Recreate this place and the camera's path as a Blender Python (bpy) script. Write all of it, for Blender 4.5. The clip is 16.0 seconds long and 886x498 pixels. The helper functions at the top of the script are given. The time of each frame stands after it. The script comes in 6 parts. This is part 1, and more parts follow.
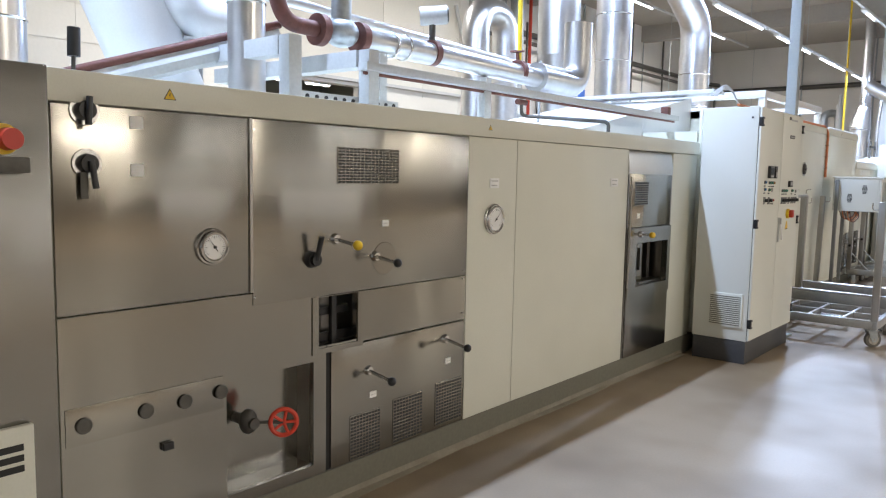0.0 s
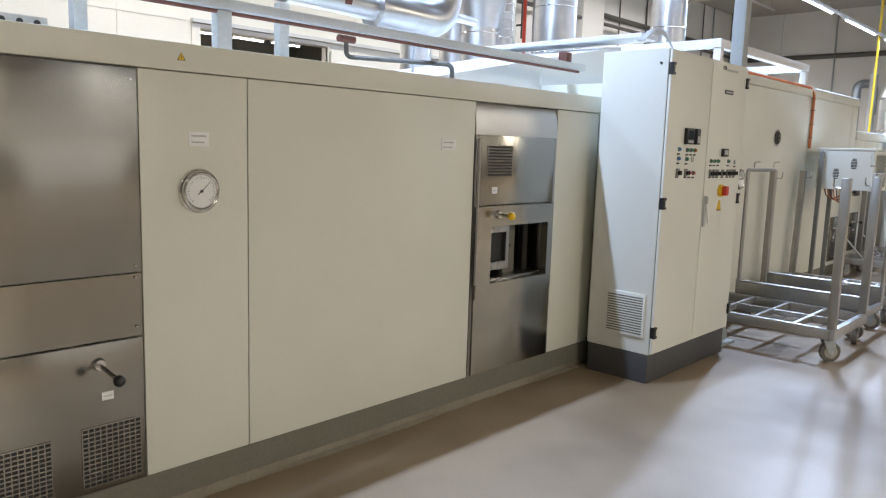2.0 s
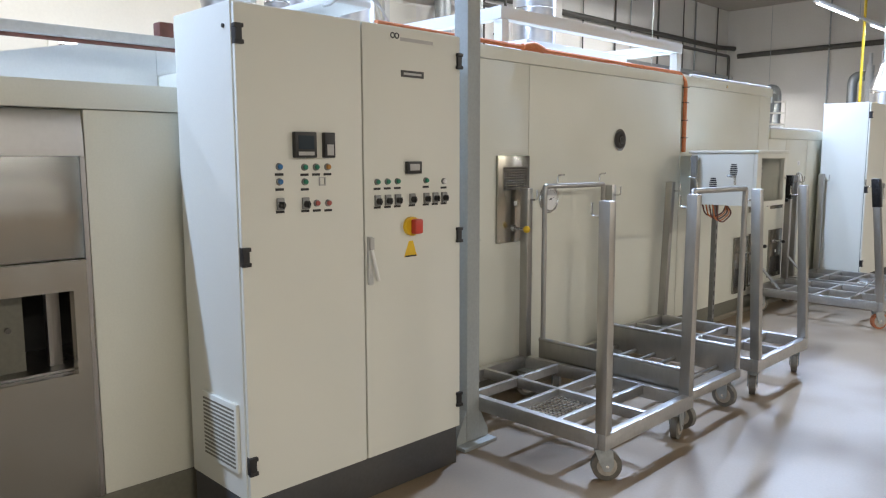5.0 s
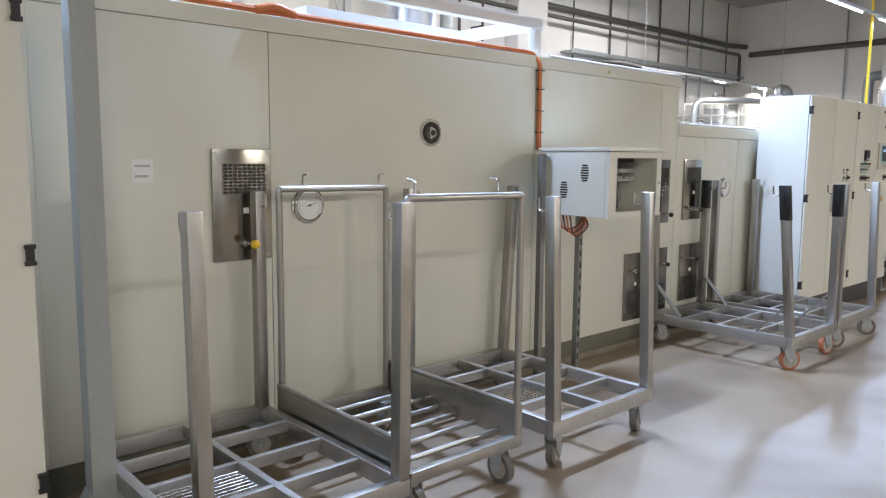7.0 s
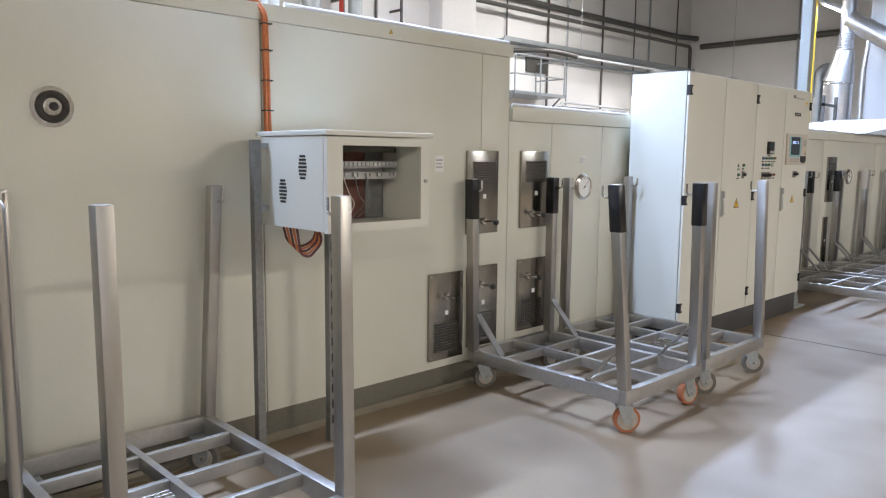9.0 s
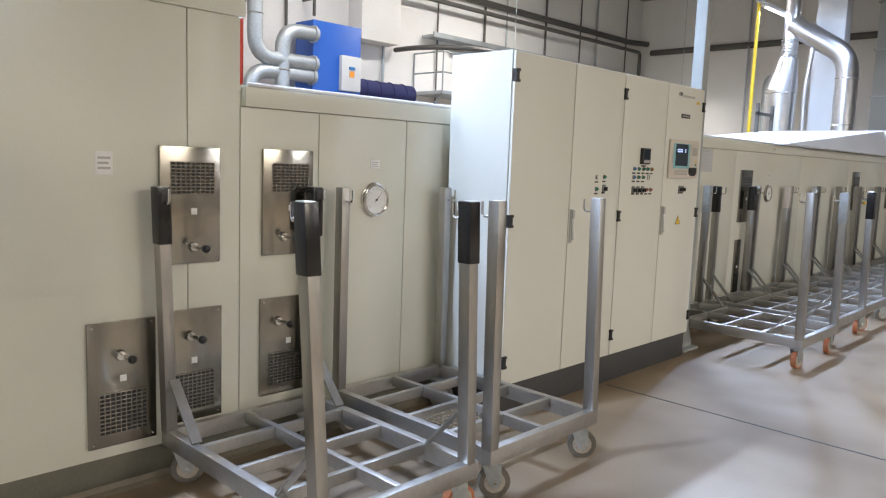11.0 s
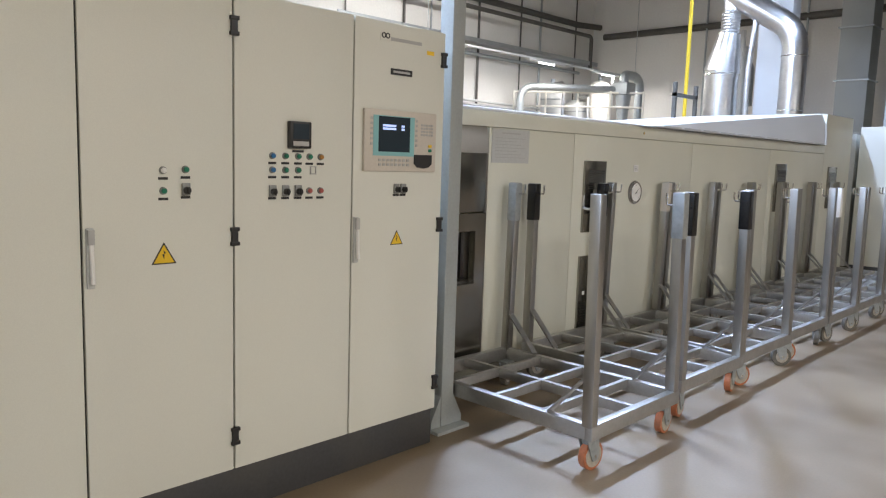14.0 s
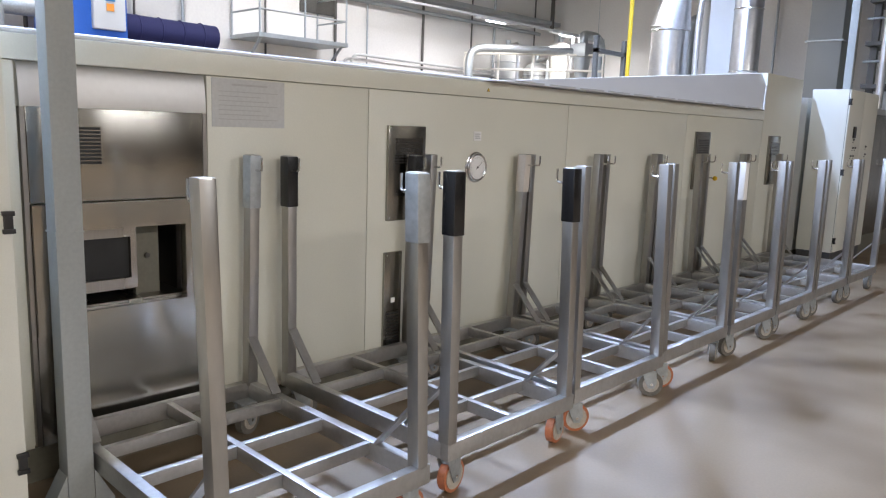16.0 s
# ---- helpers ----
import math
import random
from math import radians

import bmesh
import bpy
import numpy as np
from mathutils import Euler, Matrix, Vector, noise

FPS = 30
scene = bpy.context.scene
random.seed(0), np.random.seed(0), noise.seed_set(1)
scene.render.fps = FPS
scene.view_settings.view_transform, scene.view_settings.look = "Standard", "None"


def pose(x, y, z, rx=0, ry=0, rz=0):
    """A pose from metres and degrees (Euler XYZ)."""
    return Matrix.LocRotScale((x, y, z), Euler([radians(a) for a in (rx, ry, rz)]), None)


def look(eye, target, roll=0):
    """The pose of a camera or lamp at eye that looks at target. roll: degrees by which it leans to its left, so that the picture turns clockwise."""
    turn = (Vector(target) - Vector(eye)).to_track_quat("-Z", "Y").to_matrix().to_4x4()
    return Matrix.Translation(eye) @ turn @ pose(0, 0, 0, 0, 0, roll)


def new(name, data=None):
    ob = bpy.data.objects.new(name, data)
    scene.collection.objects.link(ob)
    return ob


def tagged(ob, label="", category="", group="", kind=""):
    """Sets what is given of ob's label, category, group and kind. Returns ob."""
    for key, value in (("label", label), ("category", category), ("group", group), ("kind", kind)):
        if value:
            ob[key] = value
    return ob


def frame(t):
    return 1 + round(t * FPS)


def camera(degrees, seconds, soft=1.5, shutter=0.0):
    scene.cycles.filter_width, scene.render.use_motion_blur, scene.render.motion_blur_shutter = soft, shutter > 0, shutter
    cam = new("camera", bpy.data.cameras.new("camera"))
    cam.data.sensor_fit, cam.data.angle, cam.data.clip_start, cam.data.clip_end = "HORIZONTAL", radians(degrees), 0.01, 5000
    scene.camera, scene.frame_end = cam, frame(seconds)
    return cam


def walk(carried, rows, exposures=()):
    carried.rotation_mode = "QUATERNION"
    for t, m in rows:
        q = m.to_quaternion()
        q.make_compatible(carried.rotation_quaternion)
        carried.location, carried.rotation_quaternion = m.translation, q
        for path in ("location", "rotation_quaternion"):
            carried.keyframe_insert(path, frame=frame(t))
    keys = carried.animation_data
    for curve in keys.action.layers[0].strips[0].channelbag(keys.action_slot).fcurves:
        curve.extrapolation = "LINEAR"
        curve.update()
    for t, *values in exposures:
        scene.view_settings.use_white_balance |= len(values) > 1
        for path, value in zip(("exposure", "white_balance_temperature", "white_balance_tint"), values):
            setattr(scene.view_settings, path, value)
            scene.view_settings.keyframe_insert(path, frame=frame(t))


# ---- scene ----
cam = camera(62.0, 16.0, soft=1.2)
PATH = [
    (0, (0.394, 0.173, 1.572), (-0.893, 1.691, 1.37), 1.1),
    (0.5, (0.475, 0.698, 1.587), (-0.815, 2.205, 1.331), 1.2),
    (1, (0.449, 1.194, 1.56), (-0.821, 2.716, 1.296), 1.8),
    (1.5, (0.585, 1.677, 1.522), (-0.745, 3.148, 1.26), 0.9),
    (2, (0.61, 2.154, 1.529), (-0.743, 3.601, 1.252), 1.8),
    (2.5, (0.613, 2.669, 1.556), (-0.702, 4.149, 1.273), 1.6),
    (3, (0.727, 3.192, 1.567), (-0.622, 4.642, 1.287), 0.6),
    (3.5, (0.721, 3.693, 1.544), (-0.605, 5.166, 1.27), 0.6),
    (3.7, (0.748, 3.894, 1.567), (-0.552, 5.389, 1.293), 0.9),
    (5.8, (1.095, 5.921, 1.593), (-0.374, 7.257, 1.357), -0.3),
    (6, (1.129, 6.134, 1.587), (-0.337, 7.474, 1.349), 0.0),
    (6.2, (1.168, 6.325, 1.599), (-0.26, 7.705, 1.36), 0.3),
    (6.5, (1.262, 6.644, 1.584), (-0.183, 8.005, 1.337), 0.5),
    (7, (1.332, 7.116, 1.558), (-0.144, 8.443, 1.316), 0.5),
    (7.5, (1.298, 7.587, 1.549), (-0.21, 8.883, 1.328), 0.3),
    (8, (1.304, 8.112, 1.568), (-0.179, 9.433, 1.334), 1.6),
    (8.5, (1.221, 8.671, 1.541), (-0.224, 10.029, 1.284), 0.9),
    (9, (1.215, 9.187, 1.53), (-0.219, 10.558, 1.281), 0.6),
    (9.5, (1.186, 9.701, 1.546), (-0.283, 11.034, 1.296), 1.0),
    (10, (1.147, 10.237, 1.532), (-0.308, 11.593, 1.323), 1.1),
    (10.2, (1.128, 10.428, 1.548), (-0.291, 11.82, 1.33), 2.0),
    (12.3, (1.09, 12.327, 1.53), (-0.259, 13.784, 1.291), 1.3),
    (12.5, (1.094, 12.539, 1.547), (-0.249, 14.0, 1.298), 1.0),
    (13, (1.196, 13.084, 1.536), (-0.195, 14.501, 1.295), 0.7),
    (13.5, (1.08, 13.595, 1.543), (-0.314, 15.01, 1.308), 1.8),
    (14, (1.084, 14.141, 1.553), (-0.298, 15.566, 1.311), 1.8),
    (14.5, (1.079, 14.65, 1.557), (-0.311, 16.069, 1.322), 1.5),
    (15, (1.103, 15.15, 1.588), (-0.24, 16.612, 1.341), 1.4),
    (15.5, (1.138, 15.703, 1.604), (-0.242, 17.125, 1.331), 1.3),
    (16, (1.095, 16.16, 1.571), (-0.272, 17.583, 1.247), 2.0),
]
EXPOSURE = -0.28
TINTS = [(0.0, EXPOSURE + 0.10, 6380, 11), (3.7, EXPOSURE + 0.03, 6380, 10), (6.0, EXPOSURE + 0.02, 6180, 11), (8.0, EXPOSURE + 0.02, 6200, 13), (10.2, EXPOSURE + 0.03, 6360, 12),
         (12.3, EXPOSURE - 0.06, 6450, 11), (14.0, EXPOSURE - 0.02, 6350, 11), (16.0, EXPOSURE + 0.07, 6180, 14)]
walk(cam, [(t, look(eye, target, roll)) for t, eye, target, roll in PATH], TINTS)

# ---- light ----
world = bpy.data.worlds.new("world")
world.use_nodes = True
world.node_tree.nodes["Background"].inputs["Color"].default_value = (0.55, 0.6, 0.7, 1)
world.node_tree.nodes["Background"].inputs["Strength"].default_value = 0.05
scene.world = world


def strip_lamp(x, y, z, power, colour, length=1.5, width=0.14):
    lamp = bpy.data.lights.new("tube_light", "AREA")
    lamp.shape, lamp.size, lamp.size_y = "RECTANGLE", width, length
    lamp.energy, lamp.color = power, colour
    ob = new("tube_light", lamp)
    ob.matrix_world = pose(x, y, z)
    return ob


COOL, WARM, PLAIN, NEUTRAL = (0.55, 0.70, 1.0), (1.0, 0.905, 0.755), (1.0, 0.96, 0.91), (0.98, 0.96, 0.93)
ROW_WEST = [-3.4, 0.6, 4.6, 8.6, 12.6, 16.6, 20.6, 24.6, 28.6]
ROW_MAIN = [0.0, 3.8, 7.6, 11.4, 15.2, 19.0, 22.8, 26.6]
MAIN_X = [-2.9, -2.9, -2.9, -2.5, -3.3, -3.3, -3.3, -3.3]
MAIN_POWER = [430, 470, 190, 620, 300, 720, 380, 150]
# Unseen east row, added as fill light on the machine fronts.
ROW_FILL = [-2.0, 4.0, 10.0, 16.0, 22.0, 28.0]
FILL_POWER = [130, 560, 130, 640, 520, 60]
FILL_COLOUR = [WARM, WARM, NEUTRAL, WARM, NEUTRAL, WARM]
for y in ROW_WEST:
    strip_lamp(-5.3, y, 4.98, 110, COOL, 2.9)
for x, y, power in zip(MAIN_X, ROW_MAIN, MAIN_POWER):
    strip_lamp(x, y, 5.18, power * 0.75, COOL, 0.9, 0.10)
for y, power, colour in zip(ROW_FILL, FILL_POWER, FILL_COLOUR):
    strip_lamp(7.2, y, 4.38, power, colour, 2.9)


# ---- materials ----
def material(name, colour, rough=0.5, metal=0.0, grain=0.0, scale=40.0, stain=0.0, stain_scale=1.5, bump=0.0, stretch=(1, 1, 1), rough_var=0.0,
             stain_colour=None, brushed=0.0, warp=0.0):
    """A principled material whose colour varies at two scales: fine grain and broad stains, both in metres."""
    mat = bpy.data.materials.new(name)
    mat.use_nodes = True
    nodes, links = mat.node_tree.nodes, mat.node_tree.links
    bsdf = nodes["Principled BSDF"]
    bsdf.inputs["Roughness"].default_value = rough
    bsdf.inputs["Metallic"].default_value = metal
    if brushed:
        tangent = nodes.new("ShaderNodeTangent")
        tangent.direction_type, tangent.axis = "RADIAL", "Z"
        links.new(tangent.outputs["Tangent"], bsdf.inputs["Tangent"])
        bsdf.inputs["Anisotropic"].default_value, bsdf.inputs["Anisotropic Rotation"].default_value = brushed, 0.25
    place = nodes.new("ShaderNodeNewGeometry")
    mapping = nodes.new("ShaderNodeMapping")
    mapping.inputs["Scale"].default_value = stretch
    links.new(place.outputs["Position"], mapping.inputs["Vector"])

    def texture(size, detail):
        n = nodes.new("ShaderNodeTexNoise")
        n.inputs["Scale"].default_value, n.inputs["Detail"].default_value = size, detail
        links.new(mapping.outputs["Vector"], n.inputs["Vector"])
        return n

    def mix(a, b, factor):
        m = nodes.new("ShaderNodeMix")
        m.data_type = "RGBA"
        for value, socket in ((a, 6), (b, 7)):
            if isinstance(value, tuple):
                m.inputs[socket].default_value = (*value, 1)
            else:
                links.new(value, m.inputs[socket])
        links.new(factor, m.inputs[0])
        return m.outputs[2]

    def ramp(source, lo, hi, a, b):
        r = nodes.new("ShaderNodeMapRange")
        for key, value in (("From Min", lo), ("From Max", hi), ("To Min", a), ("To Max", b)):
            r.inputs[key].default_value = value
        links.new(source, r.inputs["Value"])
        return r.outputs["Result"]

    fine = texture(scale, 4)
    broad = texture(stain_scale, 2.5)
    dark = tuple(c * (1 - grain) for c in colour)
    light = tuple(min(1, c * (1 + grain)) for c in colour)
    out = mix(dark, light, ramp(fine.outputs["Fac"], 0.3, 0.7, 0, 1))
    if stain:
        tint = stain_colour or tuple(c * 0.6 for c in colour)
        out = mix(out, tint, ramp(broad.outputs["Fac"], 0.42, 0.78, 0, stain))
    links.new(out, bsdf.inputs["Base Color"])
    if rough_var:
        links.new(ramp(broad.outputs["Fac"], 0.35, 0.7, max(0.02, rough - rough_var), min(1, rough + rough_var)), bsdf.inputs["Roughness"])
    if bump:
        b = nodes.new("ShaderNodeBump")
        b.inputs["Strength"].default_value, b.inputs["Distance"].default_value = bump, 0.002
        links.new(fine.outputs["Fac"], b.inputs["Height"])
        links.new(b.outputs["Normal"], bsdf.inputs["Normal"])
    if warp:
        wave = nodes.new("ShaderNodeTexNoise")
        wave.inputs["Scale"].default_value, wave.inputs["Detail"].default_value = 2.6, 1.0
        squash = nodes.new("ShaderNodeMapping")
        squash.inputs["Scale"].default_value = (1, 1, 0.45)
        links.new(place.outputs["Position"], squash.inputs["Vector"])
        links.new(squash.outputs["Vector"], wave.inputs["Vector"])
        w = nodes.new("ShaderNodeBump")
        w.inputs["Strength"].default_value, w.inputs["Distance"].default_value = 1.0, warp
        links.new(wave.outputs["Fac"], w.inputs["Height"])
        links.new(w.outputs["Normal"], bsdf.inputs["Normal"])
    return mat


def glowing(name, colour, strength):
    mat = bpy.data.materials.new(name)
    mat.use_nodes = True
    bsdf = mat.node_tree.nodes["Principled BSDF"]
    bsdf.inputs["Base Color"].default_value = (0.8, 0.8, 0.8, 1)
    bsdf.inputs["Emission Color"].default_value = (*colour, 1)
    bsdf.inputs["Emission Strength"].default_value = strength
    return mat


def clear(name, tint=(0.9, 0.95, 0.93)):
    mat = bpy.data.materials.new(name)
    mat.use_nodes = True
    bsdf = mat.node_tree.nodes["Principled BSDF"]
    bsdf.inputs["Base Color"].default_value = (*tint, 1)
    bsdf.inputs["Roughness"].default_value = 0.03
    bsdf.inputs["Transmission Weight"].default_value = 1.0
    bsdf.inputs["IOR"].default_value = 1.1
    return mat


CREAM = material("cream_paint", (0.725, 0.725, 0.63), 0.42, grain=0.02, scale=120, stain=0.16, stain_scale=1.4, bump=0.03, rough_var=0.08)
CABINET = material("cabinet_paint", (0.73, 0.735, 0.665), 0.45, grain=0.025, scale=260, stain=0.06, stain_scale=1.0, bump=0.06)
WHITE = material("white_sheet", (0.72, 0.73, 0.73), 0.4, grain=0.02, scale=90, stain=0.12, stain_scale=1.3)
STEEL = material("brushed_steel", (0.33, 0.317, 0.284), 0.22, 1.0, grain=0.03, scale=90, stain=0.12, stain_scale=0.9, stretch=(1, 0.25, 6), rough_var=0.05, brushed=0.4, warp=0.018)
STEEL_DARK = material("shaded_steel", (0.38, 0.365, 0.34), 0.33, 1.0, grain=0.05, scale=26, stain=0.2, stain_scale=1.4, stretch=(1, 6, 0.3), rough_var=0.07)
TROLLEY = material("dull_stainless", (0.44, 0.43, 0.405), 0.38, 1.0, grain=0.06, scale=30, stain=0.25, stain_scale=4, bump=0.04, stretch=(1, 1, 0.3), rough_var=0.10)
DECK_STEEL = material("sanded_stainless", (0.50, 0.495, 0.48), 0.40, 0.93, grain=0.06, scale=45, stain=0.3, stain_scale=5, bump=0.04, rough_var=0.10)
CHROME = material("polished_steel", (0.68, 0.67, 0.65), 0.16, 1.0, grain=0.04, scale=60)
CLADDING = material("aluminium_cladding", (0.62, 0.62, 0.62), 0.36, 1.0, grain=0.06, scale=14, stain=0.25, stain_scale=3, bump=0.12, rough_var=0.08)
GALV = material("galvanised_steel", (0.42, 0.45, 0.46), 0.45, 0.7, grain=0.12, scale=35, stain=0.3, stain_scale=3, bump=0.05)
STRUT = material("strut_steel", (0.26, 0.265, 0.26), 0.5, 0.6, grain=0.12, scale=40)
COLUMN = material("column_paint", (0.35, 0.375, 0.37), 0.5, grain=0.05, scale=60, stain=0.2, stain_scale=2, bump=0.05)
FRAME = material("grey_paint", (0.55, 0.56, 0.55), 0.5, grain=0.05, scale=60, stain=0.2, stain_scale=2)
PLINTH = material("grey_plinth", (0.17, 0.165, 0.128), 0.6, grain=0.08, scale=50, stain=0.35, stain_scale=3, stain_colour=(0.16, 0.14, 0.11))
SKIRT = material("floor_coating_edge", (0.22, 0.195, 0.145), 0.6, grain=0.08, scale=50, stain=0.5, stain_scale=5, stain_colour=(0.14, 0.10, 0.06))
PLINTH_DARK = material("dark_plinth", (0.055, 0.055, 0.058), 0.55, grain=0.1, scale=60, stain=0.3, stain_scale=4, stain_colour=(0.10, 0.09, 0.07))
BLACK = material("black_plastic", (0.018, 0.018, 0.019), 0.4, grain=0.1, scale=60)
# Near-black colour that puts in the shade of insides, slots and gaps.
SHADE_BLACK = material("shade_black", (0.02, 0.02, 0.02), 0.6, grain=0.2, scale=10)
RUBBER = material("dark_rubber", (0.05, 0.045, 0.04), 0.7, grain=0.2, scale=80)
TYRE = material("grey_nylon_tyre", (0.15, 0.14, 0.12), 0.6, grain=0.15, scale=60, stain=0.5, stain_scale=20)
ORANGE_TYRE = material("orange_tyre", (0.44, 0.14, 0.055), 0.55, grain=0.15, scale=60, stain=0.5, stain_scale=20, stain_colour=(0.3, 0.17, 0.1))
YELLOW = material("yellow_plastic", (0.80, 0.52, 0.02), 0.35, grain=0.03, scale=60)
YELLOW_PAINT = material("yellow_pipe_paint", (0.78, 0.56, 0.03), 0.45, grain=0.05, scale=30)
WHEEL_HUB = material("worn_nylon", (0.44, 0.40, 0.34), 0.55, grain=0.12, scale=60, stain=0.5, stain_scale=25)
RED = material("red_paint", (0.62, 0.05, 0.02), 0.45, grain=0.08, scale=50)
RUST = material("rust_red_primer", (0.15, 0.055, 0.04), 0.6, grain=0.2, scale=30, stain=0.4, stain_scale=8)
ORANGE = material("orange_cable", (0.62, 0.20, 0.07), 0.5, grain=0.12, scale=50, stain=0.3, stain_scale=6)
BLUE = material("blue_paint", (0.01, 0.09, 0.42), 0.4, grain=0.06, scale=40)
NAVY = material("navy_fabric", (0.012, 0.014, 0.075), 0.8, grain=0.2, scale=120, bump=0.3)
PAPER = material("label_white", (0.84, 0.84, 0.82), 0.5, grain=0.02, scale=80)
GREY_TAG = material("grey_print", (0.45, 0.45, 0.44), 0.5, grain=0.05)
GREEN = material("green_button", (0.02, 0.20, 0.12), 0.3)
BLUE_BTN = material("blue_button", (0.03, 0.16, 0.38), 0.3)
RED_BTN = material("red_button", (0.55, 0.05, 0.03), 0.35)
RED_LENS = material("dull_red_lens", (0.40, 0.10, 0.085), 0.3)
AMBER_LENS = material("amber_lens", (0.42, 0.20, 0.04), 0.3)
ORANGE_BTN = material("orange_button", (0.75, 0.28, 0.03), 0.35)
SCREEN = material("dark_screen", (0.03, 0.045, 0.06), 0.12)
PANEL_BEIGE = material("panel_beige", (0.62, 0.57, 0.50), 0.45, grain=0.03, scale=80)
TEAL = material("teal_print", (0.25, 0.52, 0.55), 0.5)
TAPE = material("black_tape", (0.012, 0.012, 0.013), 0.25, grain=0.2, scale=40)
FLOOR = material("epoxy_floor", (0.275, 0.206, 0.132), 0.52, grain=0.05, scale=70, stain=1.0, stain_scale=1.0, bump=0.03, rough_var=0.07,
                 stain_colour=(0.12, 0.076, 0.034))
FLOOR.node_tree.nodes["Principled BSDF"].inputs["Specular IOR Level"].default_value = 1.0
COVE = material("rolled_steel", (0.54, 0.53, 0.51), 0.42, 1.0, grain=0.02, scale=40)
WALL_WHITE = material("hall_wall_white", (0.76, 0.745, 0.71), 0.7, grain=0.03, scale=20, stain=0.3, stain_scale=0.5, stain_colour=(0.5, 0.48, 0.43))
WALL_CREAM = material("hall_wall_cream", (0.74, 0.72, 0.65), 0.7, grain=0.02, scale=20, stain=0.15, stain_scale=0.5)
# Dark brown chosen to keep reflections in the stainless panels dim.
WALL_EAST = material("darkened_unseen_wall", (0.10, 0.087, 0.07), 0.7, grain=0.03, scale=20, stain=0.3, stain_scale=0.5)
CEILING = material("ceiling_grey", (0.40, 0.38, 0.34), 0.8, grain=0.04, scale=10, stain=0.3, stain_scale=0.4)
PIPE_DARK = material("dark_pipe", (0.10, 0.095, 0.085), 0.5, 0.3, grain=0.15, scale=30)
TUBE = glowing("lit_tube", (0.95, 0.98, 1.0), 22)
FILL_TUBE = glowing("fill_tube_warm", (1.0, 0.93, 0.8), 14)
ACRYLIC = clear("acrylic", (0.96, 0.97, 0.97))


# ---- builders ----
def box(bm, x0, x1, y0, y1, z0, z1, bevel=0.0):
    made = bmesh.ops.create_cube(bm, size=1.0)["verts"]
    for v in made:
        v.co = Vector(((x0 + x1) / 2 + v.co.x * (x1 - x0), (y0 + y1) / 2 + v.co.y * (y1 - y0), (z0 + z1) / 2 + v.co.z * (z1 - z0)))
    if bevel:
        edges = {e for v in made for e in v.link_edges}
        bmesh.ops.bevel(bm, geom=list(edges), offset=bevel, segments=2, affect="EDGES", profile=0.6)
    return bm


def cyl(bm, a, b, r, r2=None, seg=20):
    a, b = Vector(a), Vector(b)
    d = b - a
    m = Matrix.Translation((a + b) / 2) @ d.to_track_quat("Z", "Y").to_matrix().to_4x4()
    bmesh.ops.create_cone(bm, cap_ends=True, segments=seg, radius1=r, radius2=r if r2 is None else r2, depth=d.length, matrix=m)
    return bm


def ball(bm, c, r, seg=16, squash=(1, 1, 1)):
    m = Matrix.Translation(c) @ Matrix.Diagonal((*squash, 1))
    bmesh.ops.create_uvsphere(bm, u_segments=seg, v_segments=seg // 2 + 2, radius=r, matrix=m)
    return bm


def ring(bm, c, axis, r, thick, seg=28, sides=8):
    """A torus round c whose axis is the given direction."""
    turn = Vector(axis).to_track_quat("Z", "Y").to_matrix()
    rows = []
    for i in range(seg):
        a = 2 * math.pi * i / seg
        rows.append([bm.verts.new(Vector(c) + turn @ Vector(((r + thick * math.cos(b)) * math.cos(a), (r + thick * math.cos(b)) * math.sin(a), thick * math.sin(b))))
                     for b in (2 * math.pi * k / sides for k in range(sides))])
    for i in range(seg):
        p, q = rows[i], rows[(i + 1) % seg]
        for k in range(sides):
            bm.faces.new((p[k], q[k], q[(k + 1) % sides], p[(k + 1) % sides]))
    return bm


def rounded(points, radius, steps=7):
    """The polyline with its corners turned into arcs."""
    pts = [Vector(p) for p in points]
    out = [pts[0]]
    for a, b, c in zip(pts, pts[1:], pts[2:]):
        u, w = (a - b), (c - b)
        cut = min(radius, u.length * 0.49, w.length * 0.49)
        p, q = b + u.normalized() * cut, b + w.normalized() * cut
        for i in range(steps + 1):
            s = i / steps
            out.append(p * (1 - s) ** 2 + b * 2 * s * (1 - s) + q * s * s)
    out.append(pts[-1])
    return out


def pipe(bm, points, r, bend=0.0, seg=14):
    pts = rounded(points, bend) if bend else [Vector(p) for p in points]
    rows, last = [], None
    for i, p in enumerate(pts):
        d = (pts[min(i + 1, len(pts) - 1)] - pts[max(i - 1, 0)]).normalized()
        if last is None:
            side = d.orthogonal().normalized()
        else:
            side = (last - d * last.dot(d)).normalized()
        last = side
        other = d.cross(side)
        rows.append([bm.verts.new(p + r * (math.cos(a) * side + math.sin(a) * other)) for a in (2 * math.pi * k / seg for k in range(seg))])
    for p, q in zip(rows, rows[1:]):
        for k in range(seg):
            bm.faces.new((p[k], p[(k + 1) % seg], q[(k + 1) % seg], q[k]))
    bm.faces.new(rows[0][::-1])
    bm.faces.new(rows[-1])
    return bm


def prism(bm, outline, x0, x1):
    """An outline of (y, z) drawn out from x0 to x1."""
    a = [bm.verts.new((x0, y, z)) for y, z in outline]
    b = [bm.verts.new((x1, y, z)) for y, z in outline]
    n = len(outline)
    bm.faces.new(a)
    bm.faces.new(b[::-1])
    for i in range(n):
        bm.faces.new((a[i], b[i], b[(i + 1) % n], a[(i + 1) % n]))
    return bm


def fresh():
    return bmesh.new()


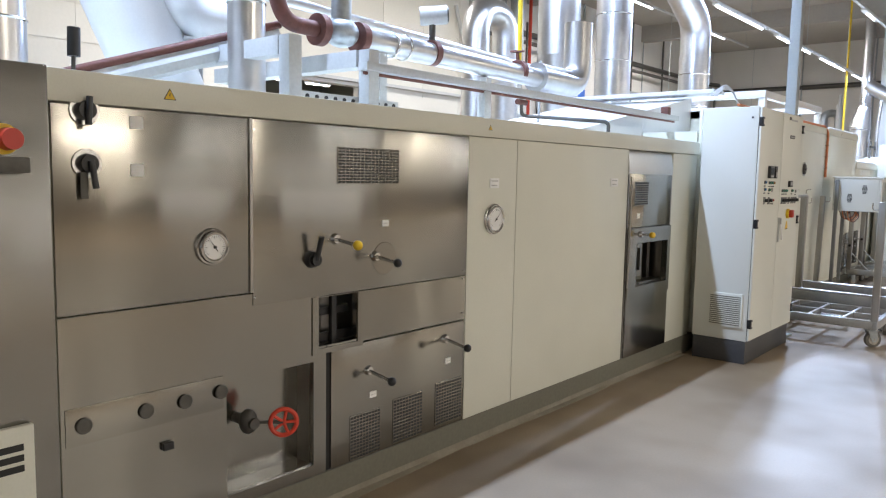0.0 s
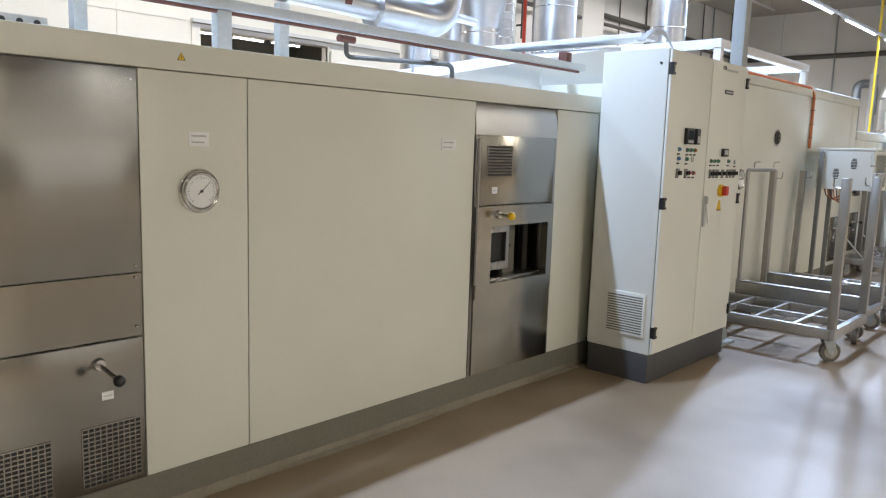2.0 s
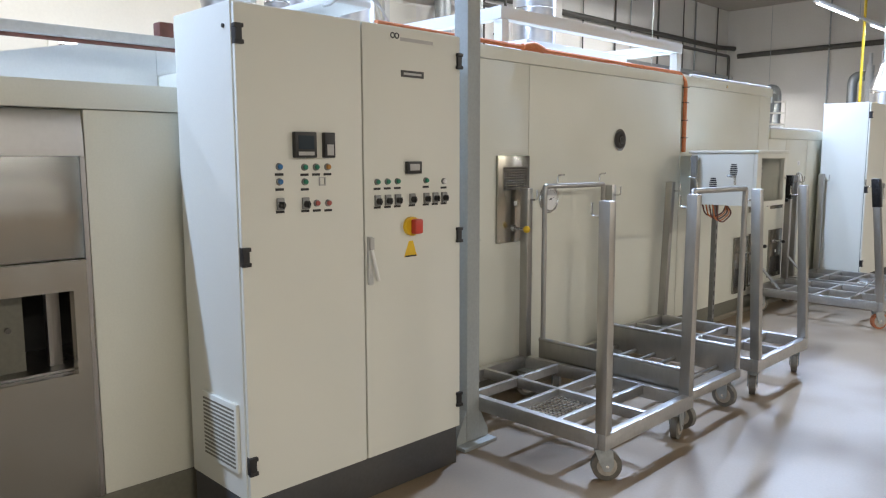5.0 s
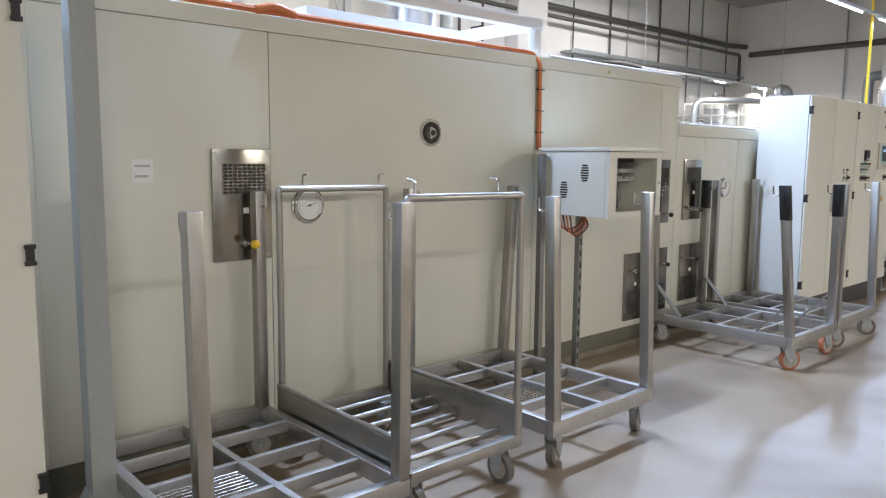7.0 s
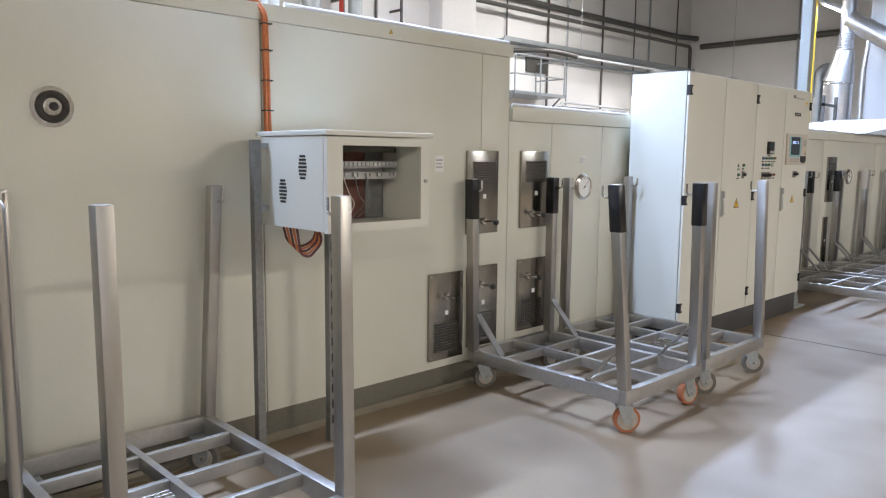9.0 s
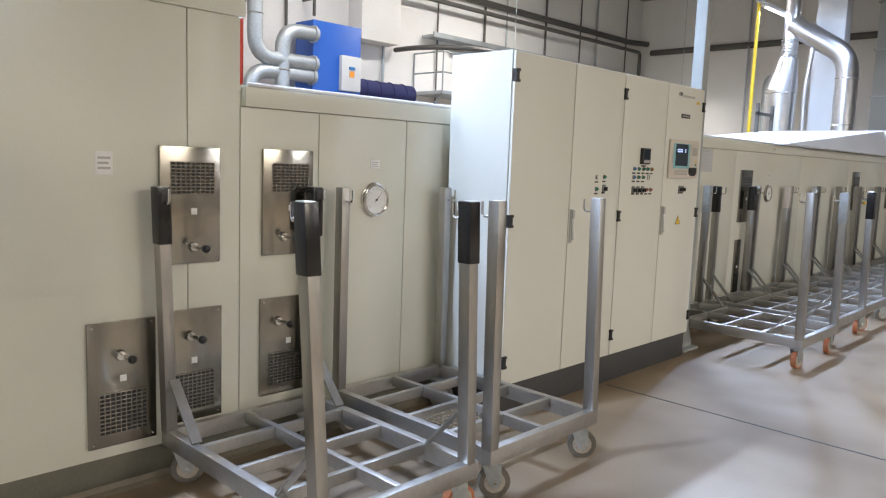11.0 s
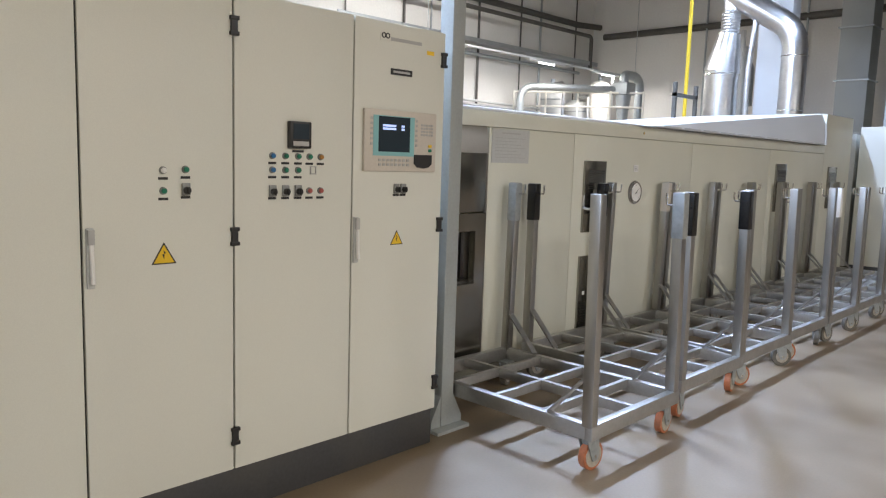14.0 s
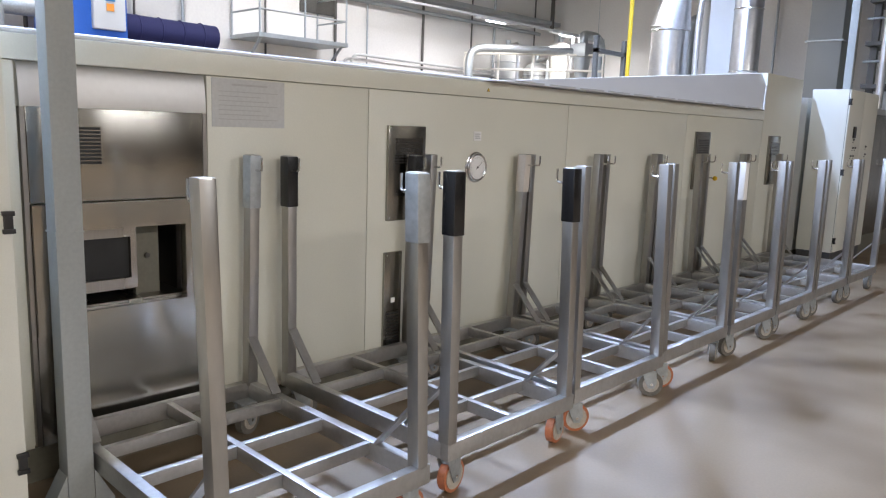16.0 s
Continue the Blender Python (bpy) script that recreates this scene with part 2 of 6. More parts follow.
def offset_of(ob):
    p = Vector((0, 0, 0))
    while ob is not None:
        p += ob.location
        ob = ob.parent
    return p


def part(name, bm, mat, parent=None, label="", smooth=None):
    """Links a bmesh, given in the world's metres, as one mesh object under a thing or a part."""
    base = offset_of(parent)
    bmesh.ops.recalc_face_normals(bm, faces=bm.faces)
    if base.length:
        bmesh.ops.translate(bm, verts=bm.verts, vec=-base)
    mesh = bpy.data.meshes.new(name)
    bm.to_mesh(mesh)
    bm.free()
    mesh.materials.append(mat)
    if smooth is None or smooth:
        mesh.shade_smooth()
        mesh.set_sharp_from_angle(angle=radians(35))
    ob = new(name, mesh)
    ob.parent = parent
    if label:
        ob["label"] = label
    return ob


def thing(name, at, label, category, group="", kind=""):
    ob = new(name)
    ob.empty_display_size = 0.1
    ob.location = at
    return tagged(ob, label, category, group, kind)


def solo(name, bm, mat, label, category, group="", kind=""):
    """A thing of one mesh."""
    return tagged(part(name, bm, mat), label, category, group, kind)


def one_box(*a, bevel=0.0):
    return box(fresh(), *a, bevel=bevel)


# ---- setting ----
FRONT = -2.19
tagged(part("floor", one_box(-13, 9, -6, 35.5, -0.1, 0.0), FLOOR), "beige-grey glossy epoxy factory floor with brownish wear", "floor", kind="structure")
tagged(part("floor_joint", one_box(-1.62, 9, 15.66, 15.675, 0.0, 0.0025), PIPE_DARK), "thin dark expansion joint across the floor", "floor joint", kind="structure")
tagged(part("wall_west_far", one_box(-13.2, -13, 18, 35.5, 0, 7.5), WALL_WHITE), "stained white hall wall with pipes", "wall", kind="structure")
tagged(part("wall_north", one_box(-13.2, 9.2, 35.5, 35.7, 0, 7.5), WALL_WHITE), "off-white end wall of the hall", "wall", kind="structure")
# Unseen closing wall, added dark so that the steel reflects little.
tagged(part("wall_east", one_box(9, 9.2, -6, 35.5, 0, 7.5), WALL_EAST), "unseen wall across the aisle, darkened for reflections in the steel", "wall", kind="structure")
# Unseen pale reflectors, added to give the steel its bright streaks.
for y0, y1, z0, z1 in ((4.55, 5.0, 0.9, 3.4), (5.2, 6.15, 1.3, 3.4), (6.3, 6.75, 1.75, 3.6), (6.95, 7.75, 1.8, 3.6), (7.9, 12.5, 0.2, 3.4)):
    tagged(part("reflection_panel", one_box(8.96, 9.0, y0, y1, z0, z1), WALL_WHITE), "unseen pale panel added for bright reflections in the steel", "wall panel", kind="structure")
tagged(part("wall_south", one_box(-13.2, 9.2, -6.2, -6, 0, 7.5), WALL_CREAM), "cream painted wall at the start of the hall", "wall", kind="structure")
tagged(part("ceiling", one_box(-13.2, 9.2, -6.2, 35.7, 7.5, 7.7), CEILING), "grey concrete hall ceiling", "ceiling", kind="structure")


def holed(bm, x0, x1, y0, y1, z0, z1, holes):
    """A plate in y and z with rectangular holes (y0, y1, z0, z1) through it."""
    ys = sorted({y0, y1, *(h[0] for h in holes), *(h[1] for h in holes)})
    zs = sorted({z0, z1, *(h[2] for h in holes), *(h[3] for h in holes)})
    solid = {}
    for i, (a, b) in enumerate(zip(ys, ys[1:])):
        for k, (c, d) in enumerate(zip(zs, zs[1:])):
            m, n = (a + b) / 2, (c + d) / 2
            solid[i, k] = not any(h[0] < m < h[1] and h[2] < n < h[3] for h in holes)
    corner = {}

    def vert(x, i, k):
        key = (x, i, k)
        if key not in corner:
            corner[key] = bm.verts.new((x, ys[i], zs[k]))
        return corner[key]

    for (i, k), full in solid.items():
        if not full:
            continue
        bm.faces.new([vert(x1, i, k), vert(x1, i + 1, k), vert(x1, i + 1, k + 1), vert(x1, i, k + 1)])
        bm.faces.new([vert(x0, i, k), vert(x0, i, k + 1), vert(x0, i + 1, k + 1), vert(x0, i + 1, k)])
        for di, dk, p, q in ((-1, 0, (i, k), (i, k + 1)), (1, 0, (i + 1, k + 1), (i + 1, k)), (0, -1, (i + 1, k), (i, k)), (0, 1, (i, k + 1), (i + 1, k + 1))):
            if not solid.get((i + di, k + dk), False):
                bm.faces.new([vert(x1, *p), vert(x0, *p), vert(x0, *q), vert(x1, *q)])
    return bm


def sheet(name, parent, y0, y1, z0, z1, mat, x=FRONT, thick=0.03, holes=(), label=""):
    """A wall panel with a fine gap all round."""
    g = 0.0012 if mat is STEEL else 0.0004
    bm = fresh()
    if holes:
        holed(bm, x - thick, x, y0 + g, y1 - g, z0 + g, z1 - g, holes)
    else:
        box(bm, x - thick, x, y0 + g, y1 - g, z0 + g, z1 - g, 0.0025 if mat is STEEL else 0.0006)
    return part(name, bm, mat, parent, label)


def grille(parent, y0, y1, z0, z1, cols, rows, x=FRONT, mat=None, slim=0.35):
    """Rows of punched slots: a dark ground with the bars of the plate proud of it."""
    # The black backing paints in the shade of the slots.
    part("vent_backing", box(fresh(), x - 0.001, x + 0.0012, y0, y1, z0, z1), SHADE_BLACK, parent, "black plate standing for the shaded slots of a vent")
    bm = fresh()
    dy, dz = (y1 - y0) / cols, (z1 - z0) / rows
    for i in range(rows + 1):
        z = z0 + i * dz
        box(bm, x, x + 0.0035, y0, y1, z - dz * slim / 2, z + dz * slim / 2)
    for i in range(cols + 1):
        y = y0 + i * dy
        box(bm, x, x + 0.003, y - min(0.004, dy * 0.11), y + min(0.004, dy * 0.11), z0, z1)
    return part("vent_grille", bm, mat or STEEL, parent, "punched steel vent grille")


def plunger(parent, y, z, x=FRONT, knob=None, length=0.13, drop=0.02, r=0.022):
    rod = part("handle", cyl(cyl(fresh(), (x, y, z), (x + length, y + 0.012, z - drop), 0.0085, seg=12), (x, y, z), (x + 0.018, y, z), 0.026, 0.02, seg=18), CHROME, parent, "steel pull rod")
    part("knob", ball(fresh(), (x + length + 0.012, y + 0.013, z - drop - 0.001), r, 18), knob or BLACK, rod, "yellow ball knob" if knob else "black ball knob")
    return rod


def gauge(parent, y, z, r=0.072, x=FRONT, turn=0.6):
    dial = part("gauge", cyl(fresh(), (x, y, z), (x + 0.022, y, z), r * 0.93, seg=36), PAPER, parent, "round dial thermometer with white face")
    part("bezel", ring(ring(fresh(), (x + 0.02, y, z), (1, 0, 0), r, 0.009, 36), (x + 0.004, y, z), (1, 0, 0), r + 0.009, 0.009, 36), CHROME, dial)
    bm = fresh()
    for i in range(25):
        a = radians(-45 + 270 * i / 24)
        c, s = math.cos(a), math.sin(a)
        n = 0.012 if i % 4 == 0 else 0.007
        cyl(bm, (x + 0.0225, y + c * (r * 0.82), z + s * (r * 0.82)), (x + 0.0225, y + c * (r * 0.82 - n), z + s * (r * 0.82 - n)), 0.0009, seg=4)
    part("scale", bm, BLACK, dial)
    c, s = math.cos(turn), math.sin(turn)
    part("needle", cyl(cyl(fresh(), (x + 0.025, y - c * 0.02, z - s * 0.02), (x + 0.025, y + c * r * 0.68, z + s * r * 0.68), 0.0022, 0.0006, seg=6), (x + 0.0225, y, z), (x + 0.029, y, z), 0.006, seg=12), BLACK, dial)
    part("stud", cyl(fresh(), (x + 0.006, y, z + r), (x + 0.006, y, z + r + 0.016), 0.006, seg=10), CHROME, dial)
    return dial


def tag(parent, y, z, w=0.05, h=0.035, x=FRONT, lines=2, mat=None, label="small white printed label"):
    plate = part("label_plate", box(fresh(), x, x + 0.003, y - w / 2, y + w / 2, z - h / 2, z + h / 2, 0.0008), mat or PAPER, parent, label)
    if lines:
        bm = fresh()
        for i in range(lines):
            zz = z + h * (0.22 - 0.44 * i / max(1, lines - 1)) if lines > 1 else z
            box(bm, x + 0.003, x + 0.0036, y - w * 0.36, y + w * (0.36 - 0.1 * (i % 2)), zz - h * 0.05, zz + h * 0.05)
        part("print", bm, GREY_TAG, plate)
    return plate


def triangle_sign(parent, y, z, size, x):
    """A yellow warning triangle with a dark flash."""
    a = size * 0.5
    sign = part("warning_sign", prism(fresh(), [(y - a, z - a * 0.8), (y + a, z - a * 0.8), (y, z + a * 0.9)], x, x + 0.0015), BLACK, parent, "black-edged yellow warning triangle")
    b = a * 0.82
    part("sign_face", prism(fresh(), [(y - b, z - a * 0.7), (y + b, z - a * 0.7), (y, z + a * 0.70)], x + 0.0015, x + 0.0022), YELLOW, sign)
    f = a * 0.3
    part("flash", prism(fresh(), [(y - f * 0.2, z + f), (y + f * 0.5, z + f * 0.2), (y + f * 0.1, z + f * 0.1), (y, z - f * 1.5), (y - f * 0.5, z - f * 0.1), (y, z)], x + 0.0022, x + 0.003), BLACK, sign)
    return sign


def screws(parent, spots, x=FRONT, r=0.006):
    for y, z in spots:
        part("screw", cyl(fresh(), (x, y, z), (x + 0.003, y, z), r, r * 0.7, seg=8), CHROME, parent)


# ---- first machine: stainless front, then cream panels ----
first = thing("drying_machine", (-3.3, 3.0, 0), "long drying machine with stainless and cream panels on grey plinth", "machine", "machines of the drying line")
LOW, HIGH = 0.16, 1.785
part("plinth", one_box(-4.3, FRONT + 0.004, -3.0, 6.75, 0.0, LOW), PLINTH, first, "grey painted plinth")
part("body", holed(fresh(), -4.3, FRONT - 0.032, -3.0, 6.75, LOW, HIGH, [(2.31, 2.71, 0.71, 1.04), (5.46, 6.19, 0.66, 1.12), (1.78, 2.38, 0.165, 0.76)]), CREAM, first)
# Black block behind the windows, painting the inside as unlit.
part("inner_wall", one_box(-4.29, -2.9, 1.7, 6.3, 0.18, 1.76), SHADE_BLACK, first, "black wall standing for the unlit inside of the machine")
part("cap_rail", one_box(-4.32, FRONT + 0.022, 1.18, 6.72, HIGH + 0.003, 1.895, bevel=0.004), CREAM, first, "cream folded cap along the top edge")
part("cap_lid", one_box(-4.32, FRONT - 0.02, -3.0, 1.178, HIGH + 0.003, 1.893), CREAM, first)
sheet("panel", first, 1.205, 1.98, 1.062, HIGH, STEEL, label="brushed stainless door panel")
sheet("panel", first, 1.205, 2.395, LOW, 1.058, STEEL, label="stainless lower panel with recess", holes=[(1.86, 2.32, 0.215, 0.705), (2.345, 2.395 - 0.0012, 0.77, 1.0)])
sheet("panel", first, 1.99, 3.425, 1.005, HIGH, STEEL, x=FRONT + 0.004, label="brushed stainless panel with vent")
sheet("panel", first, 2.40, 3.425, 0.752, 1.001, STEEL, label="brushed stainless panel", holes=[(2.4, 2.585, 0.77, 1.0)])
sheet("panel", first, 2.425, 3.425, LOW, 0.745, STEEL, label="stainless service panel with three vents")
sheet("panel", first, 3.43, 3.90, LOW, HIGH, CREAM, label="cream sandwich panel")
sheet("panel", first, 3.905, 5.385, LOW, HIGH, CREAM, label="wide cream sandwich panel")
sheet("panel", first, 6.205, 6.70, LOW, HIGH, CREAM, label="cream sandwich panel")
part("seam_strip", one_box(FRONT - 0.02, FRONT + 0.006, 1.978, 1.992, 1.062, HIGH), STEEL_DARK, first)
part("seam_strip", one_box(FRONT - 0.03, FRONT - 0.012, 2.393, 2.427, LOW, 0.755), SHADE_BLACK, first, "dark shadow gap")
# recess with valve
part("recess_box", holed(fresh(), FRONT - 0.20, FRONT - 0.031, 1.8, 2.36, 0.17, 0.75, [(1.86, 2.32, 0.215, 0.705)]), STEEL_DARK, first)
part("recess_back", one_box(FRONT - 0.13, FRONT - 0.12, 1.84, 2.34, 0.2, 0.72), STEEL, first)
part("recess_shelf", box(fresh(), FRONT - 0.12, FRONT - 0.01, 1.87, 2.31, 0.212, 0.222), CHROME, first, "bright folded sill")
valve = part("valve", cyl(cyl(ball(fresh(), (FRONT - 0.03, 1.985, 0.50), 0.05, 16, (0.8, 0.8, 1.1)), (FRONT - 0.12, 1.985, 0.50), (FRONT + 0.02, 1.985, 0.50), 0.024), (FRONT + 0.0, 2.0, 0.50), (FRONT + 0.078, 2.088, 0.497), 0.008, seg=10), PIPE_DARK, first, "dark steel stop valve")
wheel = part("handwheel", ring(fresh(), (FRONT + 0.078, 2.09, 0.497), (0.85, -0.5, 0.1), 0.056, 0.010, 30), RED, valve, "red cast handwheel")
bm = fresh()
for k in range(5):
    a = 2 * math.pi * k / 5
    u, w = Vector((0.5, 0.86, 0)), Vector((-0.1, 0, 1))
    c = Vector((FRONT + 0.078, 2.09, 0.497))
    cyl(bm, c, c + (u * math.cos(a) + w * math.sin(a)) * 0.055, 0.007, seg=8)
part("spokes", bm, RED, wheel)
for y, z in ((1.28, 0.668), (1.51, 0.668), (1.67, 0.668), (1.83, 0.672)):
    part("port", ring(cyl(fresh(), (FRONT, y, z), (FRONT + 0.016, y, z), 0.021, seg=20), (FRONT + 0.012, y, z), (1, 0, 0), 0.024, 0.005, 20), PIPE_DARK, first, "dark round port")
part("catch", one_box(FRONT, FRONT + 0.02, 1.572, 1.615, 0.495, 0.525, bevel=0.004), BLACK, first, "small black latch")
part("port_strip", one_box(FRONT + 0.0005, FRONT + 0.004, 1.22, 1.845, 0.60, 0.735, bevel=0.001), STEEL, first, "folded steel strip with round ports")
# crossed bars in the small inspection window
part("inner_bar", one_box(-2.29, -2.27, 2.30, 2.70, 0.765, 0.81), BLACK, first)
part("inner_bar", one_box(-2.29, -2.27, 2.40, 2.60, 0.895, 0.93), BLACK, first)
part("inner_bar", one_box(-2.266, -2.245, 2.475, 2.505, 0.72, 1.05), BLACK, first)
part("window_frame", holed(fresh(), FRONT - 0.028, FRONT + 0.006, 2.31, 2.625, 0.735, 1.003, [(2.345, 2.59, 0.76, 1.0)]), STEEL, first, "stainless window surround")
part("inner_light_plate", one_box(-2.325, -2.315, 2.3, 2.72, 0.7, 1.05), STEEL_DARK, first, "dim steel plate behind the bars")
grille(first, 2.455, 2.86, 1.52, 1.688, 17, 12, x=FRONT + 0.004)
for a, b, z0, z1 in ((2.545, 2.75, 0.17, 0.388), (2.845, 3.07, 0.175, 0.405), (3.18, 3.405, 0.185, 0.42)):
    grille(first, a, b, z0, z1, 10, 13)
plunger(first, 2.44, 1.265, FRONT + 0.004, YELLOW, r=0.023)
part("disc_plate", cyl(fresh(), (FRONT + 0.004, 2.765, 1.15), (FRONT + 0.006, 2.765, 1.15), 0.082, 0.08, seg=40), STEEL, first, "round steel disc under the pull rod")
plunger(first, 2.70, 1.165, FRONT + 0.006)
plunger(first, 2.665, 0.60, length=0.14, drop=0.03)
plunger(first, 3.25, 0.665, length=0.14, drop=0.03)
lever = part("lever_boss", cyl(cyl(fresh(), (FRONT, 2.30, 1.18), (FRONT + 0.03, 2.30, 1.18), 0.04, 0.034), (FRONT + 0.03, 2.30, 1.18), (FRONT + 0.05, 2.30, 1.18), 0.026), BLACK, first, "black rotary lever")
part("lever", pipe(fresh(), [(FRONT + 0.045, 2.30, 1.18), (FRONT + 0.075, 2.302, 1.285)], 0.012), BLACK, lever)
for y, z in ((2.77, 1.325), (2.70, 0.47), (3.28, 0.535)):
    tag(first, y, z, 0.045, 0.032, x=FRONT + (0.004 if z > 1 else 0), lines=1)
gauge(first, 1.80, 1.268, 0.056, turn=2.2)
gauge(first, 3.672, 1.315, 0.074, turn=0.75)
tag(first, 3.675, 1.525, 0.09, 0.058, lines=2)
tag(first, 5.165, 1.535, 0.115, 0.06, lines=2)
screws(first, [(3.40, 0.985), (3.40, 0.79), (3.40, 1.03), (3.40, 1.74), (2.0, 1.74), (2.0, 1.04)], FRONT + 0.004)
# two rotary knobs and label near the start
for y, z in ((1.315, 1.765), (1.318, 1.585)):
    k = part("rotary_knob", cyl(fresh(), (FRONT, y, z), (FRONT + 0.035, y, z), 0.036, 0.03, seg=24), BLACK, first, "black rotary knob on pale collar")
    part("collar", cyl(fresh(), (FRONT, y, z), (FRONT + 0.008, y, z), 0.05, seg=28), CHROME, k)
    part("grip", pipe(fresh(), [(FRONT + 0.045, y - 0.005, z - 0.05), (FRONT + 0.04, y + 0.004, z + 0.045)] if z > 1.7 else [(FRONT + 0.04, y, z + 0.01), (FRONT + 0.05, y + 0.01, z - 0.085)], 0.011), BLACK, k)
part("key_tag", one_box(FRONT + 0.02, FRONT + 0.026, 1.288, 1.312, 1.465, 1.555), PIPE_DARK, first)
for z in (1.735, 1.565):
    tag(first, 1.50, z, 0.05, 0.045, lines=0)
triangle_sign(first, 1.62, 1.845, 0.05, FRONT + 0.022)
triangle_sign(first, 3.595, 1.842, 0.036, FRONT + 0.022)
# feed end, standing proud
part("feed_panel", one_box(FRONT - 0.3, FRONT + 0.03, -3.0, 1.19, LOW, 1.90, bevel=0.006), STEEL, first, "stainless feed end cover")
part("louvre_cover", one_box(FRONT + 0.031, FRONT + 0.06, 0.5, 1.10, 0.1, 0.735, bevel=0.006), CREAM, first, "cream cover with louvres")
bm = fresh()
for i in range(3):
    box(bm, FRONT + 0.06, FRONT + 0.0625, 0.62, 1.065, 0.655 - i * 0.035, 0.677 - i * 0.035)
part("louvre", bm, SHADE_BLACK, first)
es = part("emergency_switch", one_box(FRONT + 0.03, FRONT + 0.07, 0.98, 1.115, 1.55, 1.60, bevel=0.006), PIPE_DARK, first, "emergency stop on dark bracket")
part("stop_collar", cyl(fresh(), (FRONT + 0.03, 1.045, 1.655), (FRONT + 0.05, 1.045, 1.655), 0.048, seg=28), YELLOW, es, "yellow collar")
part("stop_button", cyl(fresh(), (FRONT + 0.05, 1.055, 1.655), (FRONT + 0.09, 1.06, 1.655), 0.036, 0.033, seg=24), RED_BTN, es, "red mushroom button")


def hatch(parent, y0, y1, vent, seam, window, slot):
    """A stainless inspection door: coved top, vented upper leaf and a framed window below."""
    a, b, c, d = window
    bm = fresh()
    outline = []
    for i in range(11):
        s = radians(90 * i / 10)
        outline.append((FRONT - 0.026 + 0.031 * math.sin(s), 1.60 + 0.184 * math.cos(s)))
    rows = [[bm.verts.new((x, y, z)) for x, z in outline] for y in (y0 + 0.002, y1 - 0.002)]
    for i in range(10):
        bm.faces.new((rows[0][i], rows[0][i + 1], rows[1][i + 1], rows[1][i]))
    part("coved_top", bm, COVE, parent, "curved polished steel cove")
    for yy in (y0, y1 - 0.02):
        part("side_post", one_box(FRONT - 0.030, FRONT + 0.003, yy + 0.001, yy + 0.02, LOW, 1.598), STEEL_DARK, parent)
    leaf = part("upper_leaf", one_box(FRONT - 0.03, FRONT + 0.006, y0 + 0.022, y1 - 0.022, seam + 0.003, 1.60, bevel=0.003), STEEL, parent, "stainless upper leaf with vent")
    grille(leaf, *vent, 1, 10, x=FRONT + 0.006, slim=0.32)
    low = part("lower_leaf", holed(fresh(), FRONT - 0.03, FRONT + 0.012, y0 + 0.022, y1 - 0.022, LOW + 0.004, seam - 0.003, [(a, b, c, d)]), STEEL, parent, "stainless lower leaf with window")
    part("window_plate", holed(fresh(), FRONT + 0.0125, FRONT + 0.022, y0 + 0.024, y1 - 0.024, c - 0.085, seam - 0.006, [(a, b, c, d)]), STEEL, low, "proud stainless plate framing the window")
    part("window_reveal", holed(fresh(), FRONT - 0.50, FRONT - 0.031, a - 0.03, b + 0.068, c - 0.03, d + 0.03, [(a - 0.01, b + 0.055, c, d + 0.01)]), STEEL_DARK, low)
    # Black back plate and opening paint the shade deep in the window.
    part("reveal_back", one_box(FRONT - 0.52, FRONT - 0.501, a - 0.03, b + 0.06, c - 0.03, d + 0.03), SHADE_BLACK, low, "black plate standing for the unlit depth of the machine")
    part("inner_tray", one_box(FRONT - 0.20, FRONT - 0.04, a + 0.002, b + 0.05, c + 0.001, c + 0.012), STEEL_DARK, low, "bright inner sill")
    w, h = b - a, d - c
    m = a + 0.06 + w * slot
    inner = part("inner_frame", holed(fresh(), FRONT - 0.10, FRONT - 0.075, a - 0.008, m + 0.016, c + h * 0.16, d + 0.005, [(a + 0.02, m - 0.012, c + h * 0.30, d - h * 0.16)]), STEEL_DARK, low, "inner steel frame with dark opening")
    part("opening_shade", one_box(FRONT - 0.125, FRONT - 0.102, a, m + 0.005, c + h * 0.25, d - h * 0.05), SHADE_BLACK, inner)
    part("inner_post", one_box(FRONT - 0.16, FRONT - 0.13, m + 0.03, m + 0.145, c + 0.012, d + 0.008), PLINTH, low, "brown upright inside")
    part("bolt", cyl(fresh(), (FRONT - 0.13, m + 0.085, c + h * 0.55), (FRONT - 0.115, m + 0.085, c + h * 0.55), 0.012, seg=10), PIPE_DARK, low)
    part("inner_post", one_box(FRONT - 0.17, FRONT - 0.13, m + 0.235, m + 0.285, c + 0.012, d + 0.008), STEEL_DARK, low)
    return low


door_low = hatch(first, 5.39, 6.20, (5.50, 5.735, 1.36, 1.54), 1.185, (5.545, 6.12, 0.715, 1.06), 0.38)
plunger(door_low, 5.60, 1.13, FRONT + 0.022, YELLOW, length=0.08, drop=0.0, r=0.025)
tag(first, 5.575, 1.275, 0.05, 0.04, FRONT + 0.006, lines=1)
bm = fresh()
cyl(bm, (FRONT + 0.02, 5.41, 0.72), (FRONT + 0.02, 5.41, 1.58), 0.008)
part("hinge_rod", bm, STEEL_DARK, first)



def tilted(bm, outline, x0, x1, lean):
    """A prism whose front leans back by lean metres for each metre of height."""
    low = min(z for y, z in outline)
    a = [bm.verts.new((x0, y, z)) for y, z in outline]
    b = [bm.verts.new((x1 - lean * (z - low), y, z)) for y, z in outline]
    n = len(outline)
    bm.faces.new(a)
    bm.faces.new(b[::-1])
    for i in range(n):
        bm.faces.new((a[i], b[i], b[(i + 1) % n], a[(i + 1) % n]))
    return bm


